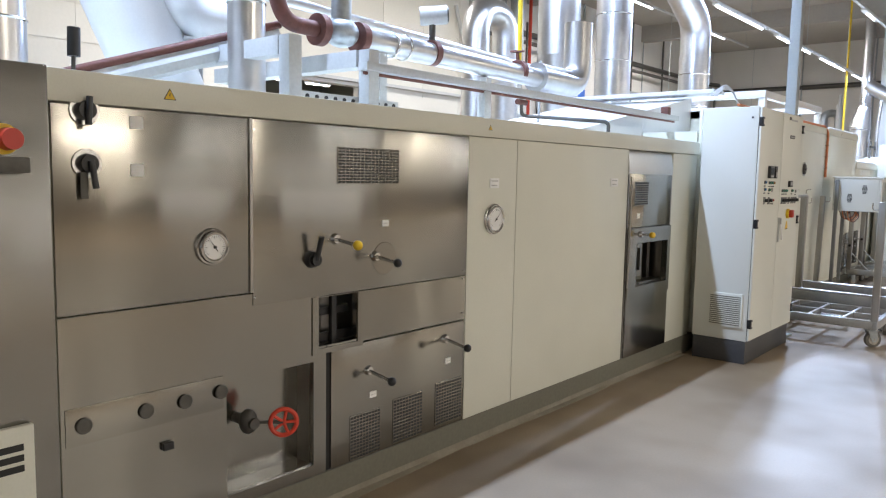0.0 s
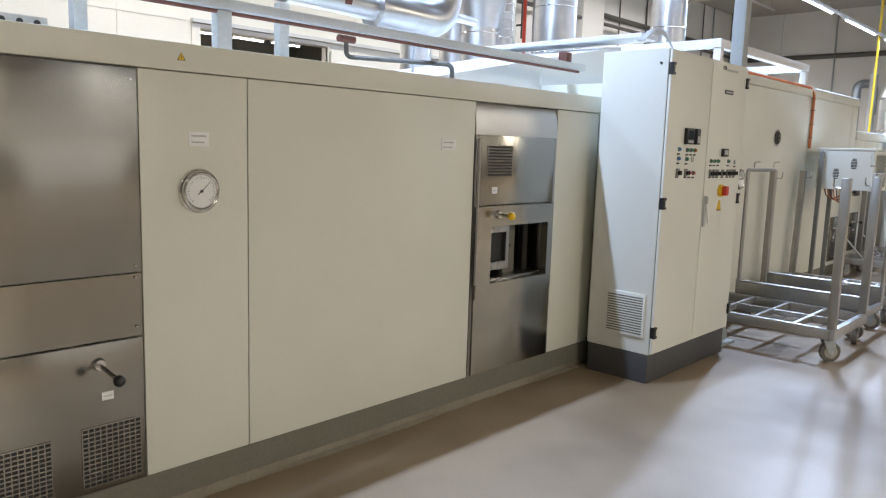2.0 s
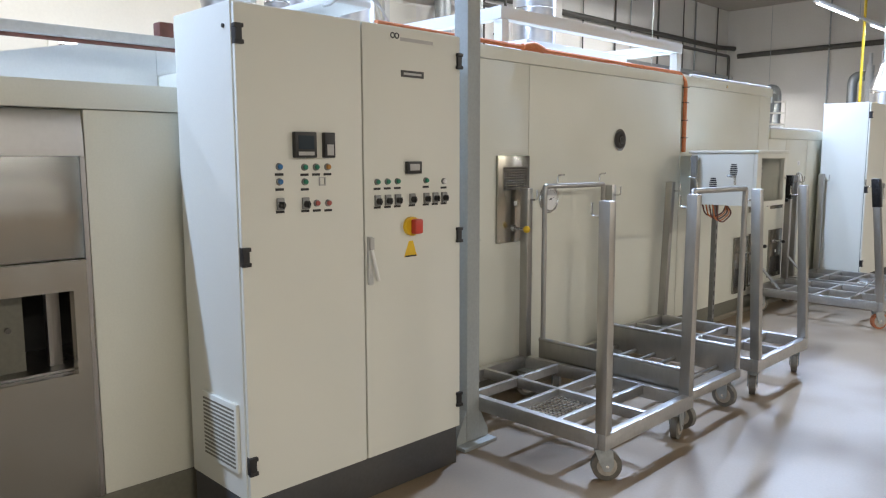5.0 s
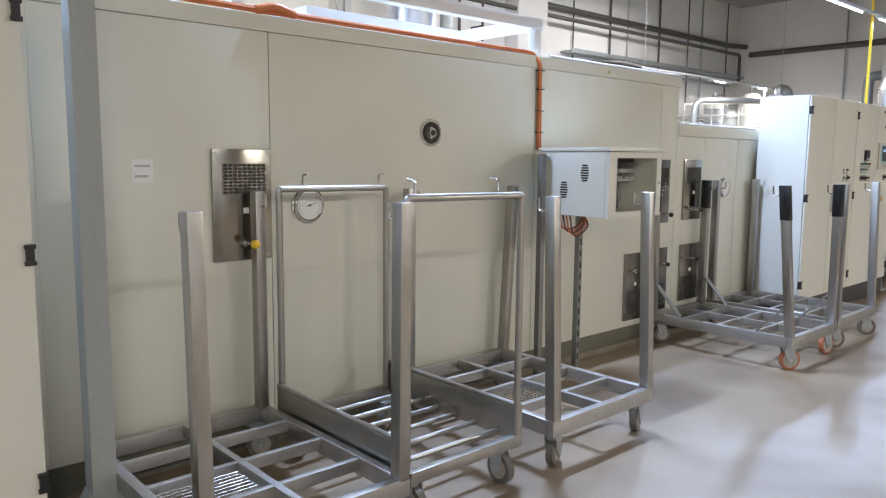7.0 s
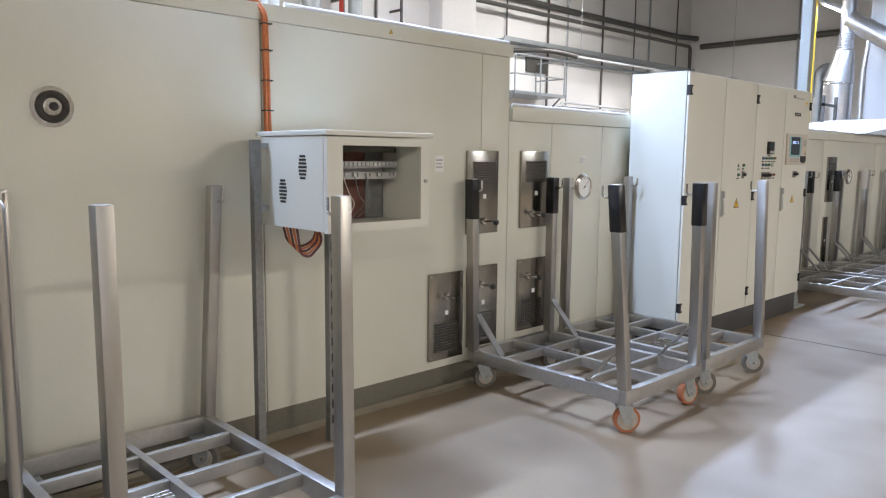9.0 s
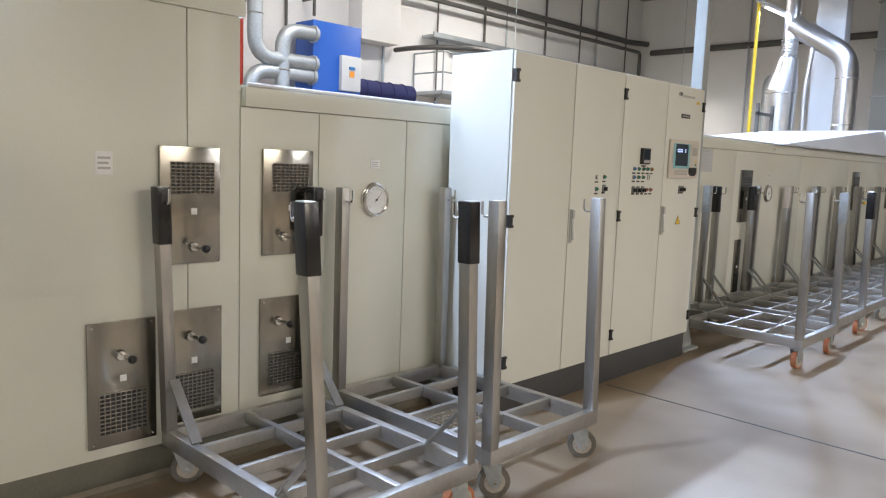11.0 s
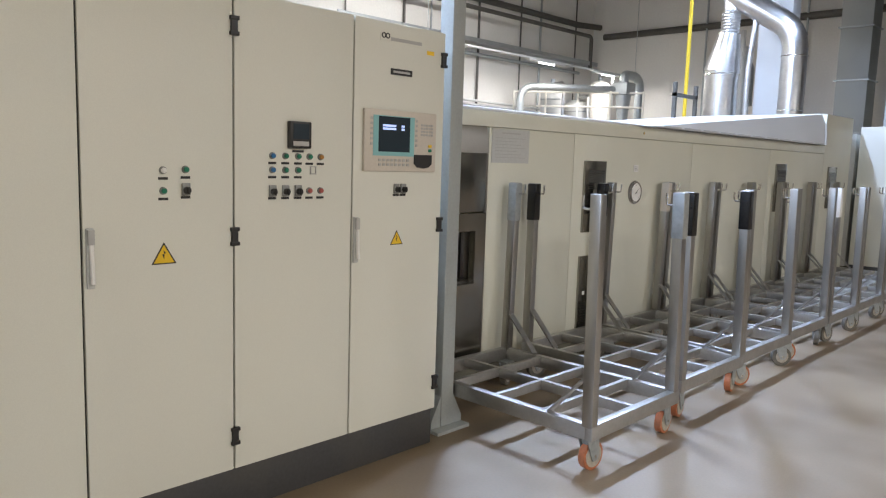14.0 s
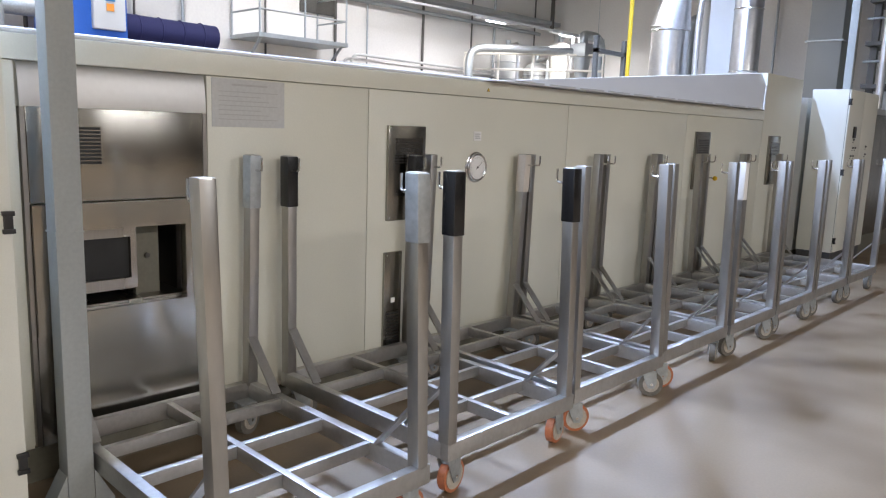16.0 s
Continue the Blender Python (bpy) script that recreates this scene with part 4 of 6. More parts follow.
# ---- steel columns of the building ----
def column(x, y, label):
    c = thing("steel_column", (x, y, 0), label, "column", "steel columns")
    part("shaft", box(fresh(), x - 0.05, x + 0.05, y - 0.05, y + 0.05, 0.02, 7.5, 0.010), COLUMN, c)
    part("base_plate", box(fresh(), x - 0.11, x + 0.11, y - 0.13, y + 0.13, 0.0, 0.02, 0.003), COLUMN, c)
    for s in (-1, 1):
        a, b = y + s * 0.051, y + s * 0.125
        bm = fresh()
        prism(bm, [(a, 0.021), (b, 0.021), (b, 0.06), (a, 0.20)], x - 0.045, x + 0.045)
        part("gusset", bm, COLUMN, c)
    part("weld_band", box(fresh(), x - 0.0515, x + 0.0515, y - 0.0515, y + 0.0515, 1.14, 1.146), COLUMN, c)
    return c


column(-1.78, 8.02, "blue-grey painted steel column beside the control cabinet")
column(-1.80, 17.14, "blue-grey painted steel column beside the wide cabinet")

# ---- second machine ----
mid = thing("drying_machine", (-3.3, 11.0, 0), "tall cream drying machine with vents and gauges", "machine", "machines of the drying line")
part("plinth", one_box(-4.3, FRONT - 0.02, 6.76, 14.6, 0.0, 0.158), PLINTH, mid, "grey painted plinth")
part("body", prism(fresh(), [(6.77, 0.16), (14.6, 0.16), (14.6, 1.885), (13.06, 1.885), (13.06, 2.28), (7.9, 2.28), (7.9, 2.0), (6.77, 2.0)], -4.3, FRONT - 0.032), CREAM, mid)
for a, b in ((6.80, 7.93), (7.93, 9.05), (9.055, 11.15), (11.155, 12.78)):
    sheet("panel", mid, a, b, 0.16, 2.20, CREAM, label="tall cream sandwich panel")
sheet("panel", mid, 12.785, 13.055, 0.16, 2.20, CREAM, label="narrow cream panel")
sheet("panel", mid, 13.06, 13.53, 0.16, 1.775, CREAM, label="cream sandwich panel")
sheet("panel", mid, 13.535, 14.17, 0.16, 1.775, CREAM, label="cream sandwich panel")
sheet("panel", mid, 14.175, 14.6, 0.16, 1.775, CREAM, label="cream sandwich panel")
part("cap_rail", one_box(-4.3, FRONT + 0.008, 7.9, 13.08, 2.203, 2.285, bevel=0.004), CREAM, mid, "cream cap along the top edge")
part("cap_rail", one_box(-4.3, FRONT + 0.012, 13.082, 14.6, 1.779, 1.875, bevel=0.004), CREAM, mid)
part("rim_pipe", pipe(fresh(), [(FRONT - 0.01, 13.1, 1.888), (FRONT - 0.01, 14.55, 1.888)], 0.012), WHITE, mid)
part("rim_pipe", pipe(fresh(), [(FRONT - 0.01, 11.3, 2.298), (FRONT - 0.01, 13.05, 2.298)], 0.012), WHITE, mid)
triangle_sign(mid, 12.0, 2.245, 0.03, FRONT + 0.008)
tag(mid, 8.385, 1.49, 0.10, 0.11, lines=2)
tag(mid, 12.40, 1.485, 0.075, 0.10, lines=3)
tag(mid, 13.93, 1.515, 0.07, 0.05, lines=3)
gauge(mid, 9.275, 1.30, 0.085, turn=0.3)
gauge(mid, 13.93, 1.31, 0.085, turn=0.8)
port = part("porthole", cyl(cyl(fresh(), (FRONT, 10.165, 1.72), (FRONT + 0.012, 10.165, 1.72), 0.085, seg=36), (FRONT, 10.165, 1.72), (FRONT + 0.03, 10.165, 1.72), 0.03), CHROME, mid, "round sight glass with steel rim")
part("rubber_ring", ring(fresh(), (FRONT + 0.012, 10.165, 1.72), (1, 0, 0), 0.052, 0.016, 36), RUBBER, port, "dark rubber ring")
part("eye", cyl(fresh(), (FRONT + 0.03, 10.165, 1.72), (FRONT + 0.033, 10.165, 1.72), 0.018), SHADE_BLACK, port)


def vent_panel(parent, y0, y1, z0, z1, vent_top, knob=None, knob_z=None, knob_y=None, x=FRONT):
    """A screwed stainless plate with a punched field at one end."""
    p = part("vent_panel", box(fresh(), x, x + 0.018, y0, y1, z0, z1, 0.003), STEEL, parent, "stainless vent plate")
    w, h = y1 - y0, z1 - z0
    if vent_top:
        grille(p, y0 + w * 0.17, y1 - w * 0.10, z1 - h * 0.40, z1 - h * 0.13, 9, 9, x + 0.018)
        tag(p, y0 + w * 0.55, z1 - h * 0.55, 0.03, 0.03, x + 0.018, lines=0)
    else:
        grille(p, y0 + w * 0.15, y1 - w * 0.15, z0 + h * 0.10, z0 + h * 0.43, 9, 10, x + 0.018)
        tag(p, y0 + w * 0.5, z0 + h * 0.54, 0.03, 0.03, x + 0.018, lines=0)
    screws(p, [(y0 + 0.02, z0 + 0.02), (y1 - 0.02, z0 + 0.02), (y0 + 0.02, z1 - 0.02), (y1 - 0.02, z1 - 0.02)], x + 0.018)
    if knob_z:
        plunger(p, knob_y or (y0 + w * 0.55), knob_z, x + 0.018, knob, length=0.09, drop=0.0, r=0.02 if knob is None else 0.024)
    return p


vent_panel(mid, 8.72, 9.045, 1.03, 1.60, True, YELLOW, 1.12, 8.88)
vent_panel(mid, 12.64, 12.94, 1.02, 1.57, True, None, 1.10, 12.80)
vent_panel(mid, 13.18, 13.485, 1.03, 1.575, True, None, 1.125, 13.30)
vent_panel(mid, 12.31, 12.615, 0.215, 0.785, False, None, 0.63, 12.45)
vent_panel(mid, 12.66, 12.95, 0.25, 0.80, False, None, 0.67, 12.78)
vent_panel(mid, 13.17, 13.51, 0.285, 0.805, False, None, 0.68, 13.27)

# cables along the top edge and down to the junction box
cables = thing("cable_bundle", (-2.2, 9.5, 2.28), "bundle of orange cables along the roof edge and down", "cable")
for i in range(4):
    dx, dz = 0.013 * (i % 2), 0.012 * (i // 2)
    part("cable", pipe(fresh(), [(FRONT - 0.01 - dx, 7.75, 2.31 + dz), (FRONT - 0.012 - dx, 9.1, 2.298 + dz + 0.01 * (i % 2)), (FRONT - 0.008 - dx, 11.12 + dz, 2.298 + dz),
                                 (FRONT + 0.016 + dx, 11.16 + dz, 2.24), (FRONT + 0.014 + dx, 11.165 + dz * 1.6, 1.63)], 0.0075, 0.06, seg=8), ORANGE, cables)
for z in (1.75, 1.9, 2.05, 2.18):
    part("cable_tie", one_box(FRONT + 0.001, FRONT + 0.04, 11.15, 11.20, z, z + 0.006), BLACK, cables)
part("cable_knot", pipe(fresh(), [(FRONT - 0.02, 9.0, 2.31), (FRONT - 0.005, 9.1, 2.335), (FRONT - 0.02, 9.22, 2.312)], 0.024, 0.03), ORANGE, cables)

# open frame and white tray on the roof
deck = thing("roof_frame", (-3.2, 10.0, 2.285), "white steel frame with sheet tray on the roof", "frame")
for x in (-2.35, -3.9):
    part("long_rail", one_box(x - 0.04, x + 0.04, 8.9, 11.36, 2.50, 2.58, bevel=0.004), WHITE, deck)
for y in (8.95, 11.31):
    part("cross_rail", one_box(-3.858, -2.392, y - 0.04, y + 0.04, 2.50, 2.58, bevel=0.004), WHITE, deck)
    for x in (-2.35, -3.9):
        part("leg", one_box(x - 0.035, x + 0.035, y - 0.035, y + 0.035, 2.286, 2.498, bevel=0.004), WHITE, deck)
tray = thing("sheet_tray", (-3.0, 10.3, 2.286), "white sheet-metal tray lying on the roof", "tray")
part("tray_body", one_box(-3.6, -2.62, 9.55, 10.95, 2.287, 2.47, bevel=0.01), WHITE, tray)
roof_unit = thing("roof_block", (-3.2, 7.4, 2.0), "white roof box with cable loops on top", "roof box")
for i in range(4):
    part("cable_loop", pipe(fresh(), [(-2.35 - i * 0.02, 7.55, 2.40), (-2.33, 7.62 + i * 0.02, 2.46 + 0.02 * i), (-2.3, 7.82, 2.48), (-2.25, 7.9, 2.31)], 0.008, 0.1, seg=8), GREY_TAG, roof_unit)
part("roof_plate", one_box(-4.1, -2.4, 7.6, 7.88, 2.43, 2.47, bevel=0.01), WHITE, roof_unit)

# ---- junction box on struts ----
jb = thing("junction_box", (-1.8, 11.35, 0), "grey wall box with clear window on perforated struts", "junction box")
part("back", one_box(-2.03, -2.02, 11.055, 11.655, 1.19, 1.62), CABINET, jb)
for a in (11.05, 11.63):
    part("side", one_box(-2.03, -1.50, a, a + 0.02, 1.19, 1.615, bevel=0.003), CABINET, jb)
part("bottom", one_box(-2.03, -1.50, 11.072, 11.628, 1.19, 1.21), CABINET, jb)
part("lid", one_box(-2.05, -1.455, 11.035, 11.67, 1.618, 1.64, bevel=0.005), CABINET, jb)
jd = part("door", holed(fresh(), -1.498, -1.470, 11.052, 11.655, 1.185, 1.612, [(11.135, 11.60, 1.225, 1.575)]), CABINET, jb, "grey door with clear window")
part("pane", one_box(-1.487, -1.483, 11.136, 11.599, 1.226, 1.574), ACRYLIC, jd, "clear plastic pane").visible_shadow = False
part("lock", cyl(fresh(), (-1.47, 11.628, 1.41), (-1.46, 11.628, 1.41), 0.01, seg=12), GREY_TAG, jd)
for z in (1.575, 1.50, 1.445):
    part("terminal_rail", one_box(-1.70, -1.66, 11.14, 11.60, z - 0.028, z + 0.002), PIPE_DARK if z > 1.55 else GREY_TAG, jb, "row of terminals")
bm = fresh()
for i in range(18):
    box(bm, -1.659, -1.645, 11.15 + i * 0.025, 11.168 + i * 0.025, 1.48, 1.50)
    if i % 3:
        box(bm, -1.659, -1.645, 11.15 + i * 0.025, 11.168 + i * 0.025, 1.43, 1.447)
part("terminals", bm, GREY_TAG, jb)
part("mounting_plate", one_box(-1.80, -1.79, 11.08, 11.50, 1.215, 1.60), RUST, jb, "red-brown mounting plate")
part("grey_plate", one_box(-1.80, -1.79, 11.505, 11.62, 1.215, 1.60), STRUT, jb, "dark grey inner plate")
part("rail_trunking", one_box(-1.789, -1.72, 11.10, 11.56, 1.445, 1.475), GREY_TAG, jb)
part("relay", one_box(-1.78, -1.68, 11.19, 11.32, 1.212, 1.275, bevel=0.004), PANEL_BEIGE, jb)
part("relay_lamp", one_box(-1.699, -1.69, 11.23, 11.26, 1.275, 1.29), GREEN, jb)
for i in range(4):
    part("wire", pipe(fresh(), [(-1.66, 11.2 + 0.07 * i, 1.44), (-1.62, 11.22 + 0.06 * i, 1.36 - 0.015 * i), (-1.65, 11.28 + 0.06 * i, 1.30), (-1.70, 11.30 + 0.03 * i, 1.23)], 0.0025, 0.05, seg=6), PANEL_BEIGE if i == 1 else STRUT, jb)
for cx, cz in ((-1.66, 1.475), (-1.83, 1.36)):
    bm = fresh()
    for i in range(7):
        w = 0.032 - 0.002 * abs(i - 3) ** 1.5
        box(bm, cx - w, cx + w, 11.047, 11.0495, cz - 0.054 + i * 0.0165, cz - 0.044 + i * 0.0165)
    part("side_vent", bm, BLACK, jb, "louvred black side vent")
for y in (10.985, 11.41):
    strut = part("strut", box(fresh(), -1.99, -1.95, y - 0.02, y + 0.02, 0.0, 1.60 if y < 11 else 1.185), STRUT, jb, "perforated galvanised strut")
    for i in range(0 if y < 11 else 13):
        part("slot", one_box(-1.9505, -1.949, y - 0.008, y + 0.008, 0.1 + i * 0.085, 0.145 + i * 0.085), SHADE_BLACK, strut)
for z in (1.56, 1.26):
    part("bracket", one_box(-2.0, -1.96, 10.97, 11.049, z, z + 0.025), GALV, jb)
for i in range(5):
    part("cable_loop", pipe(fresh(), [(-1.95 + 0.03 * i, 11.12, 1.19), (-1.93 + 0.03 * i, 11.13, 1.10 - 0.012 * i), (-1.86 + 0.02 * i, 11.16, 1.08 - 0.01 * i), (-1.80 + 0.02 * i, 11.2, 1.12), (-1.78, 11.2, 1.19)], 0.006, 0.06, seg=8), ORANGE if i % 2 else RUST, jb)

# ---- third machine ----
far = thing("drying_machine", (-3.3, 20.0, 0), "long cream drying machine with steel hatch and hood", "machine", "machines of the drying line")
part("plinth", one_box(-4.3, FRONT - 0.02, 14.605, 25.9, 0.0, 0.158), PLINTH, far, "grey painted plinth")
part("body", holed(fresh(), -4.3, FRONT - 0.032, 14.605, 24.7, 0.16, 1.885, [(17.2, 17.9, 0.70, 1.09)]), CREAM, far)
# Painted black as well, for the unlit inside behind the hatch.
part("inner_wall", one_box(-4.29, -2.9, 17.0, 18.2, 0.18, 1.76), SHADE_BLACK, far, "black wall standing for the unlit inside of the machine")
sheet("panel", far, 14.61, 17.11, 0.16, 1.775, CREAM, label="cream sandwich panel")
for a, b in ((17.93, 18.925), (18.93, 20.9), (20.905, 22.85), (22.855, 24.7)):
    sheet("panel", far, a, b, 0.16, 1.775, CREAM, label="cream sandwich panel")
part("cap_rail", one_box(-4.3, FRONT + 0.012, 14.605, 24.7, 1.779, 1.88, bevel=0.004), CREAM, far, "cream cap along the top edge")
part("rim_pipe", pipe(fresh(), [(FRONT - 0.01, 16.8, 1.893), (FRONT - 0.01, 20.2, 1.893)], 0.012), WHITE, far)
hatch(far, 17.12, 17.925, (17.22, 17.435, 1.365, 1.525), 1.205, (17.20, 17.80, 0.73, 1.085), 0.55)
part("data_plate", one_box(FRONT, FRONT + 0.004, 17.955, 18.36, 1.54, 1.77), FRAME, far, "large engraved steel data plate")
bm = fresh()
for i in range(7):
    box(bm, FRONT + 0.004, FRONT + 0.0046, 17.99, 18.32 - 0.05 * (i % 3), 1.575 + i * 0.022, 1.579 + i * 0.022)
box(bm, FRONT + 0.004, FRONT + 0.0046, 18.06, 18.26, 1.738, 1.747)
part("engraving", bm, GREY_TAG, far)
vent_panel(far, 19.07, 19.375, 1.01, 1.575, True)
vent_panel(far, 19.06, 19.20, 0.17, 0.82, False)
gauge(far, 19.86, 1.32, 0.085, turn=0.7)
tag(far, 19.87, 1.525, 0.075, 0.06, lines=3)
vent_panel(far, 23.04, 23.36, 1.06, 1.62, True, YELLOW, 1.17, 23.3)
vent_panel(far, 24.9, 25.25, 1.05, 1.61, True)
triangle_sign(far, 19.95, 1.83, 0.03, FRONT + 0.012)
part("end_section", one_box(-4.3, FRONT, 24.71, 25.85, 0.16, 2.30, bevel=0.006), CREAM, far, "taller end section of the machine")
top_hood = thing("sloping_hood", (-3.3, 22.4, 1.885), "white sheet-metal hood sloping up on the machine roof", "hood", "hoods on the machines")
part("hood_shell", tilted(fresh(), [(19.9, 1.886), (24.36, 1.886), (24.88, 2.311)], -4.2, -2.075, 0.45), WHITE, top_hood)
bm = fresh()
for i in range(11):
    box(bm, -2.075, -2.071, 20.1 + i * 0.385, 20.42 + i * 0.385, 1.888, 1.900)
part("rivet_strip", bm, FRAME, top_hood)
part("end_flange", tilted(fresh(), [(24.362, 1.884), (24.40, 1.884), (24.92, 2.315), (24.882, 2.315)], -4.2, -2.068, 0.45), WHITE, top_hood, "folded end flange of the hood")

three, doors = cabinet("control_cabinet", -2.14, -1.70, 26.06, 27.26, 2.2, [26.66], "far two-door pale control cabinet with black hinges")
for z in (2.05, 1.2, 0.35):
    hinge(three, 26.075, z, -1.70)
for y, z in ((26.35, 1.6), (26.35, 1.5), (26.45, 1.5), (26.3, 1.4), (26.4, 1.4), (26.9, 1.42), (26.9, 1.52)):
    button(doors[0] if y < 26.66 else doors[1], y, z, -1.70, BLACK)
part("controller", one_box(-1.70, -1.68, 26.3, 26.38, 1.62, 1.76), BLACK, doors[0])
fourth = thing("drying_machine", (-3.2, 29.0, 0), "far end of the machine line, cream panels greyed for shade", "machine", "machines of the drying line")
# A cream body given grey paint to put its dimness into the colour.
part("body", one_box(-4.3, -2.2, 26.1, 33.0, 0.16, 2.1, bevel=0.01), FRAME, fourth)
part("plinth", one_box(-4.3, -2.22, 26.11, 33.0, 0.0, 0.158), PLINTH, fourth)
part("outfeed", one_box(-2.19, -1.75, 27.4, 30.0, 0.3, 1.95, bevel=0.02), STEEL, fourth, "stainless outfeed housing")
part("outfeed_leg", one_box(-2.1, -1.9, 27.5, 29.9, 0.0, 0.299), PLINTH, fourth)


# ---- trolleys ----
DECK = 0.26


def caster(parent, x, y, orange, turn):
    """A swivel castor under a corner of the deck; turn is the way that it points."""
    c, s = math.cos(turn), math.sin(turn)
    fork = fresh()
    cyl(fork, (x, y, 0.145), (x, y, 0.18), 0.036, seg=16)
    box(fork, x - 0.045, x + 0.045, y - 0.045, y + 0.045, 0.17, 0.1795)
    ax, ay = x + 0.02 * c, y + 0.02 * s
    for k in (-1, 1):
        # a tapered cheek plate on each side of the wheel
        quads = []
        for o in (0.026 * k, 0.032 * k):
            quads.append([fork.verts.new((px - s * o, py + c * o, pz)) for px, py, pz in (
                (x - 0.045 * c, y - 0.045 * s, 0.165), (x + 0.045 * c, y + 0.045 * s, 0.165), (ax + 0.032 * c, ay + 0.032 * s, 0.085),
                (ax + 0.016 * c, ay + 0.016 * s, 0.052), (ax - 0.016 * c, ay - 0.016 * s, 0.052), (ax - 0.036 * c, ay - 0.036 * s, 0.09))])
        fork.faces.new(quads[0])
        fork.faces.new(quads[1][::-1])
        for q in range(6):
            fork.faces.new((quads[0][q], quads[1][q], quads[1][(q + 1) % 6], quads[0][(q + 1) % 6]))
    f = part("castor", fork, GALV, parent, "swivel castor with steel fork")
    a, b = Vector((ax + s * 0.019, ay - c * 0.019, 0.0765)), Vector((ax - s * 0.019, ay + c * 0.019, 0.0765))
    bm = fresh()
    cyl(bm, a, b, 0.0755, seg=24)
    t = part("wheel", bm, ORANGE_TYRE if orange else TYRE, f, "worn orange wheel" if orange else "grey wheel")
    d = (b - a).normalized()
    part("hub", cyl(fresh(), a - d * 0.004, b + d * 0.004, 0.060 if orange else 0.050, seg=20), WHEEL_HUB, t)
    part("axle", cyl(fresh(), a - d * 0.014, b + d * 0.014, 0.008, seg=8), CHROME, t)


def post(parent, x, y, inward, top=1.40, wrap=None, hook=True, brace=True, lean=0.0, bend=0.0, wide=0.027, deep=0.031):
    p = part("post", fresh_post(x, y, top, lean, bend, wide, deep), TROLLEY, parent)
    if wrap:
        g = 0.004
        bm = fresh()
        z0, z1 = top - 0.26, top - 0.004
        box(bm, x - deep - g, x + deep + g, y - wide - g, y + wide + g, z0, z1, 0.004)
        shear(bm, lean, bend)
        part("wrap", bm, wrap, p, "tape wrapped round the post top")
    if hook:
        hx = x + inward * deep + bend * (top - 0.246)
        part("hook", pipe(fresh(), [(hx - inward * 0.01, y + lean * top, top - 0.075), (hx + inward * 0.055, y + lean * top, top - 0.075), (hx + inward * 0.055, y + lean * top, top - 0.01)], 0.006, 0.02, seg=8), CHROME, p, "bent rod hook")
    if brace:
        bm = fresh()
        a, b = Vector((x + inward * deep, y, 0.50)), Vector((x + inward * 0.25, y, DECK + 0.004))
        d = (b - a).normalized()
        n = Vector((0, 1, 0)).cross(d) * 0.005
        w = Vector((0, 0.024, 0))
        vs = [bm.verts.new(q + i * n + k * w) for q in (a, b) for i in (-1, 1) for k in (-1, 1)]
        for f in ((0, 1, 3, 2), (4, 6, 7, 5), (0, 4, 5, 1), (2, 3, 7, 6), (0, 2, 6, 4), (1, 5, 7, 3)):
            bm.faces.new([vs[i] for i in f])
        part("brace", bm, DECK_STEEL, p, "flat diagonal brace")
    return p


def shear(bm, lean, bend):
    """Leans a post along y, and across from its foot."""
    for v in bm.verts:
        v.co.y += lean * v.co.z
        v.co.x += bend * (v.co.z - 0.246)


def fresh_post(x, y, top, lean, bend, wide, deep):
    bm = fresh()
    box(bm, x - deep, x + deep, y - wide, y + wide, 0.246, top, 0.006)
    shear(bm, lean, bend)
    return bm


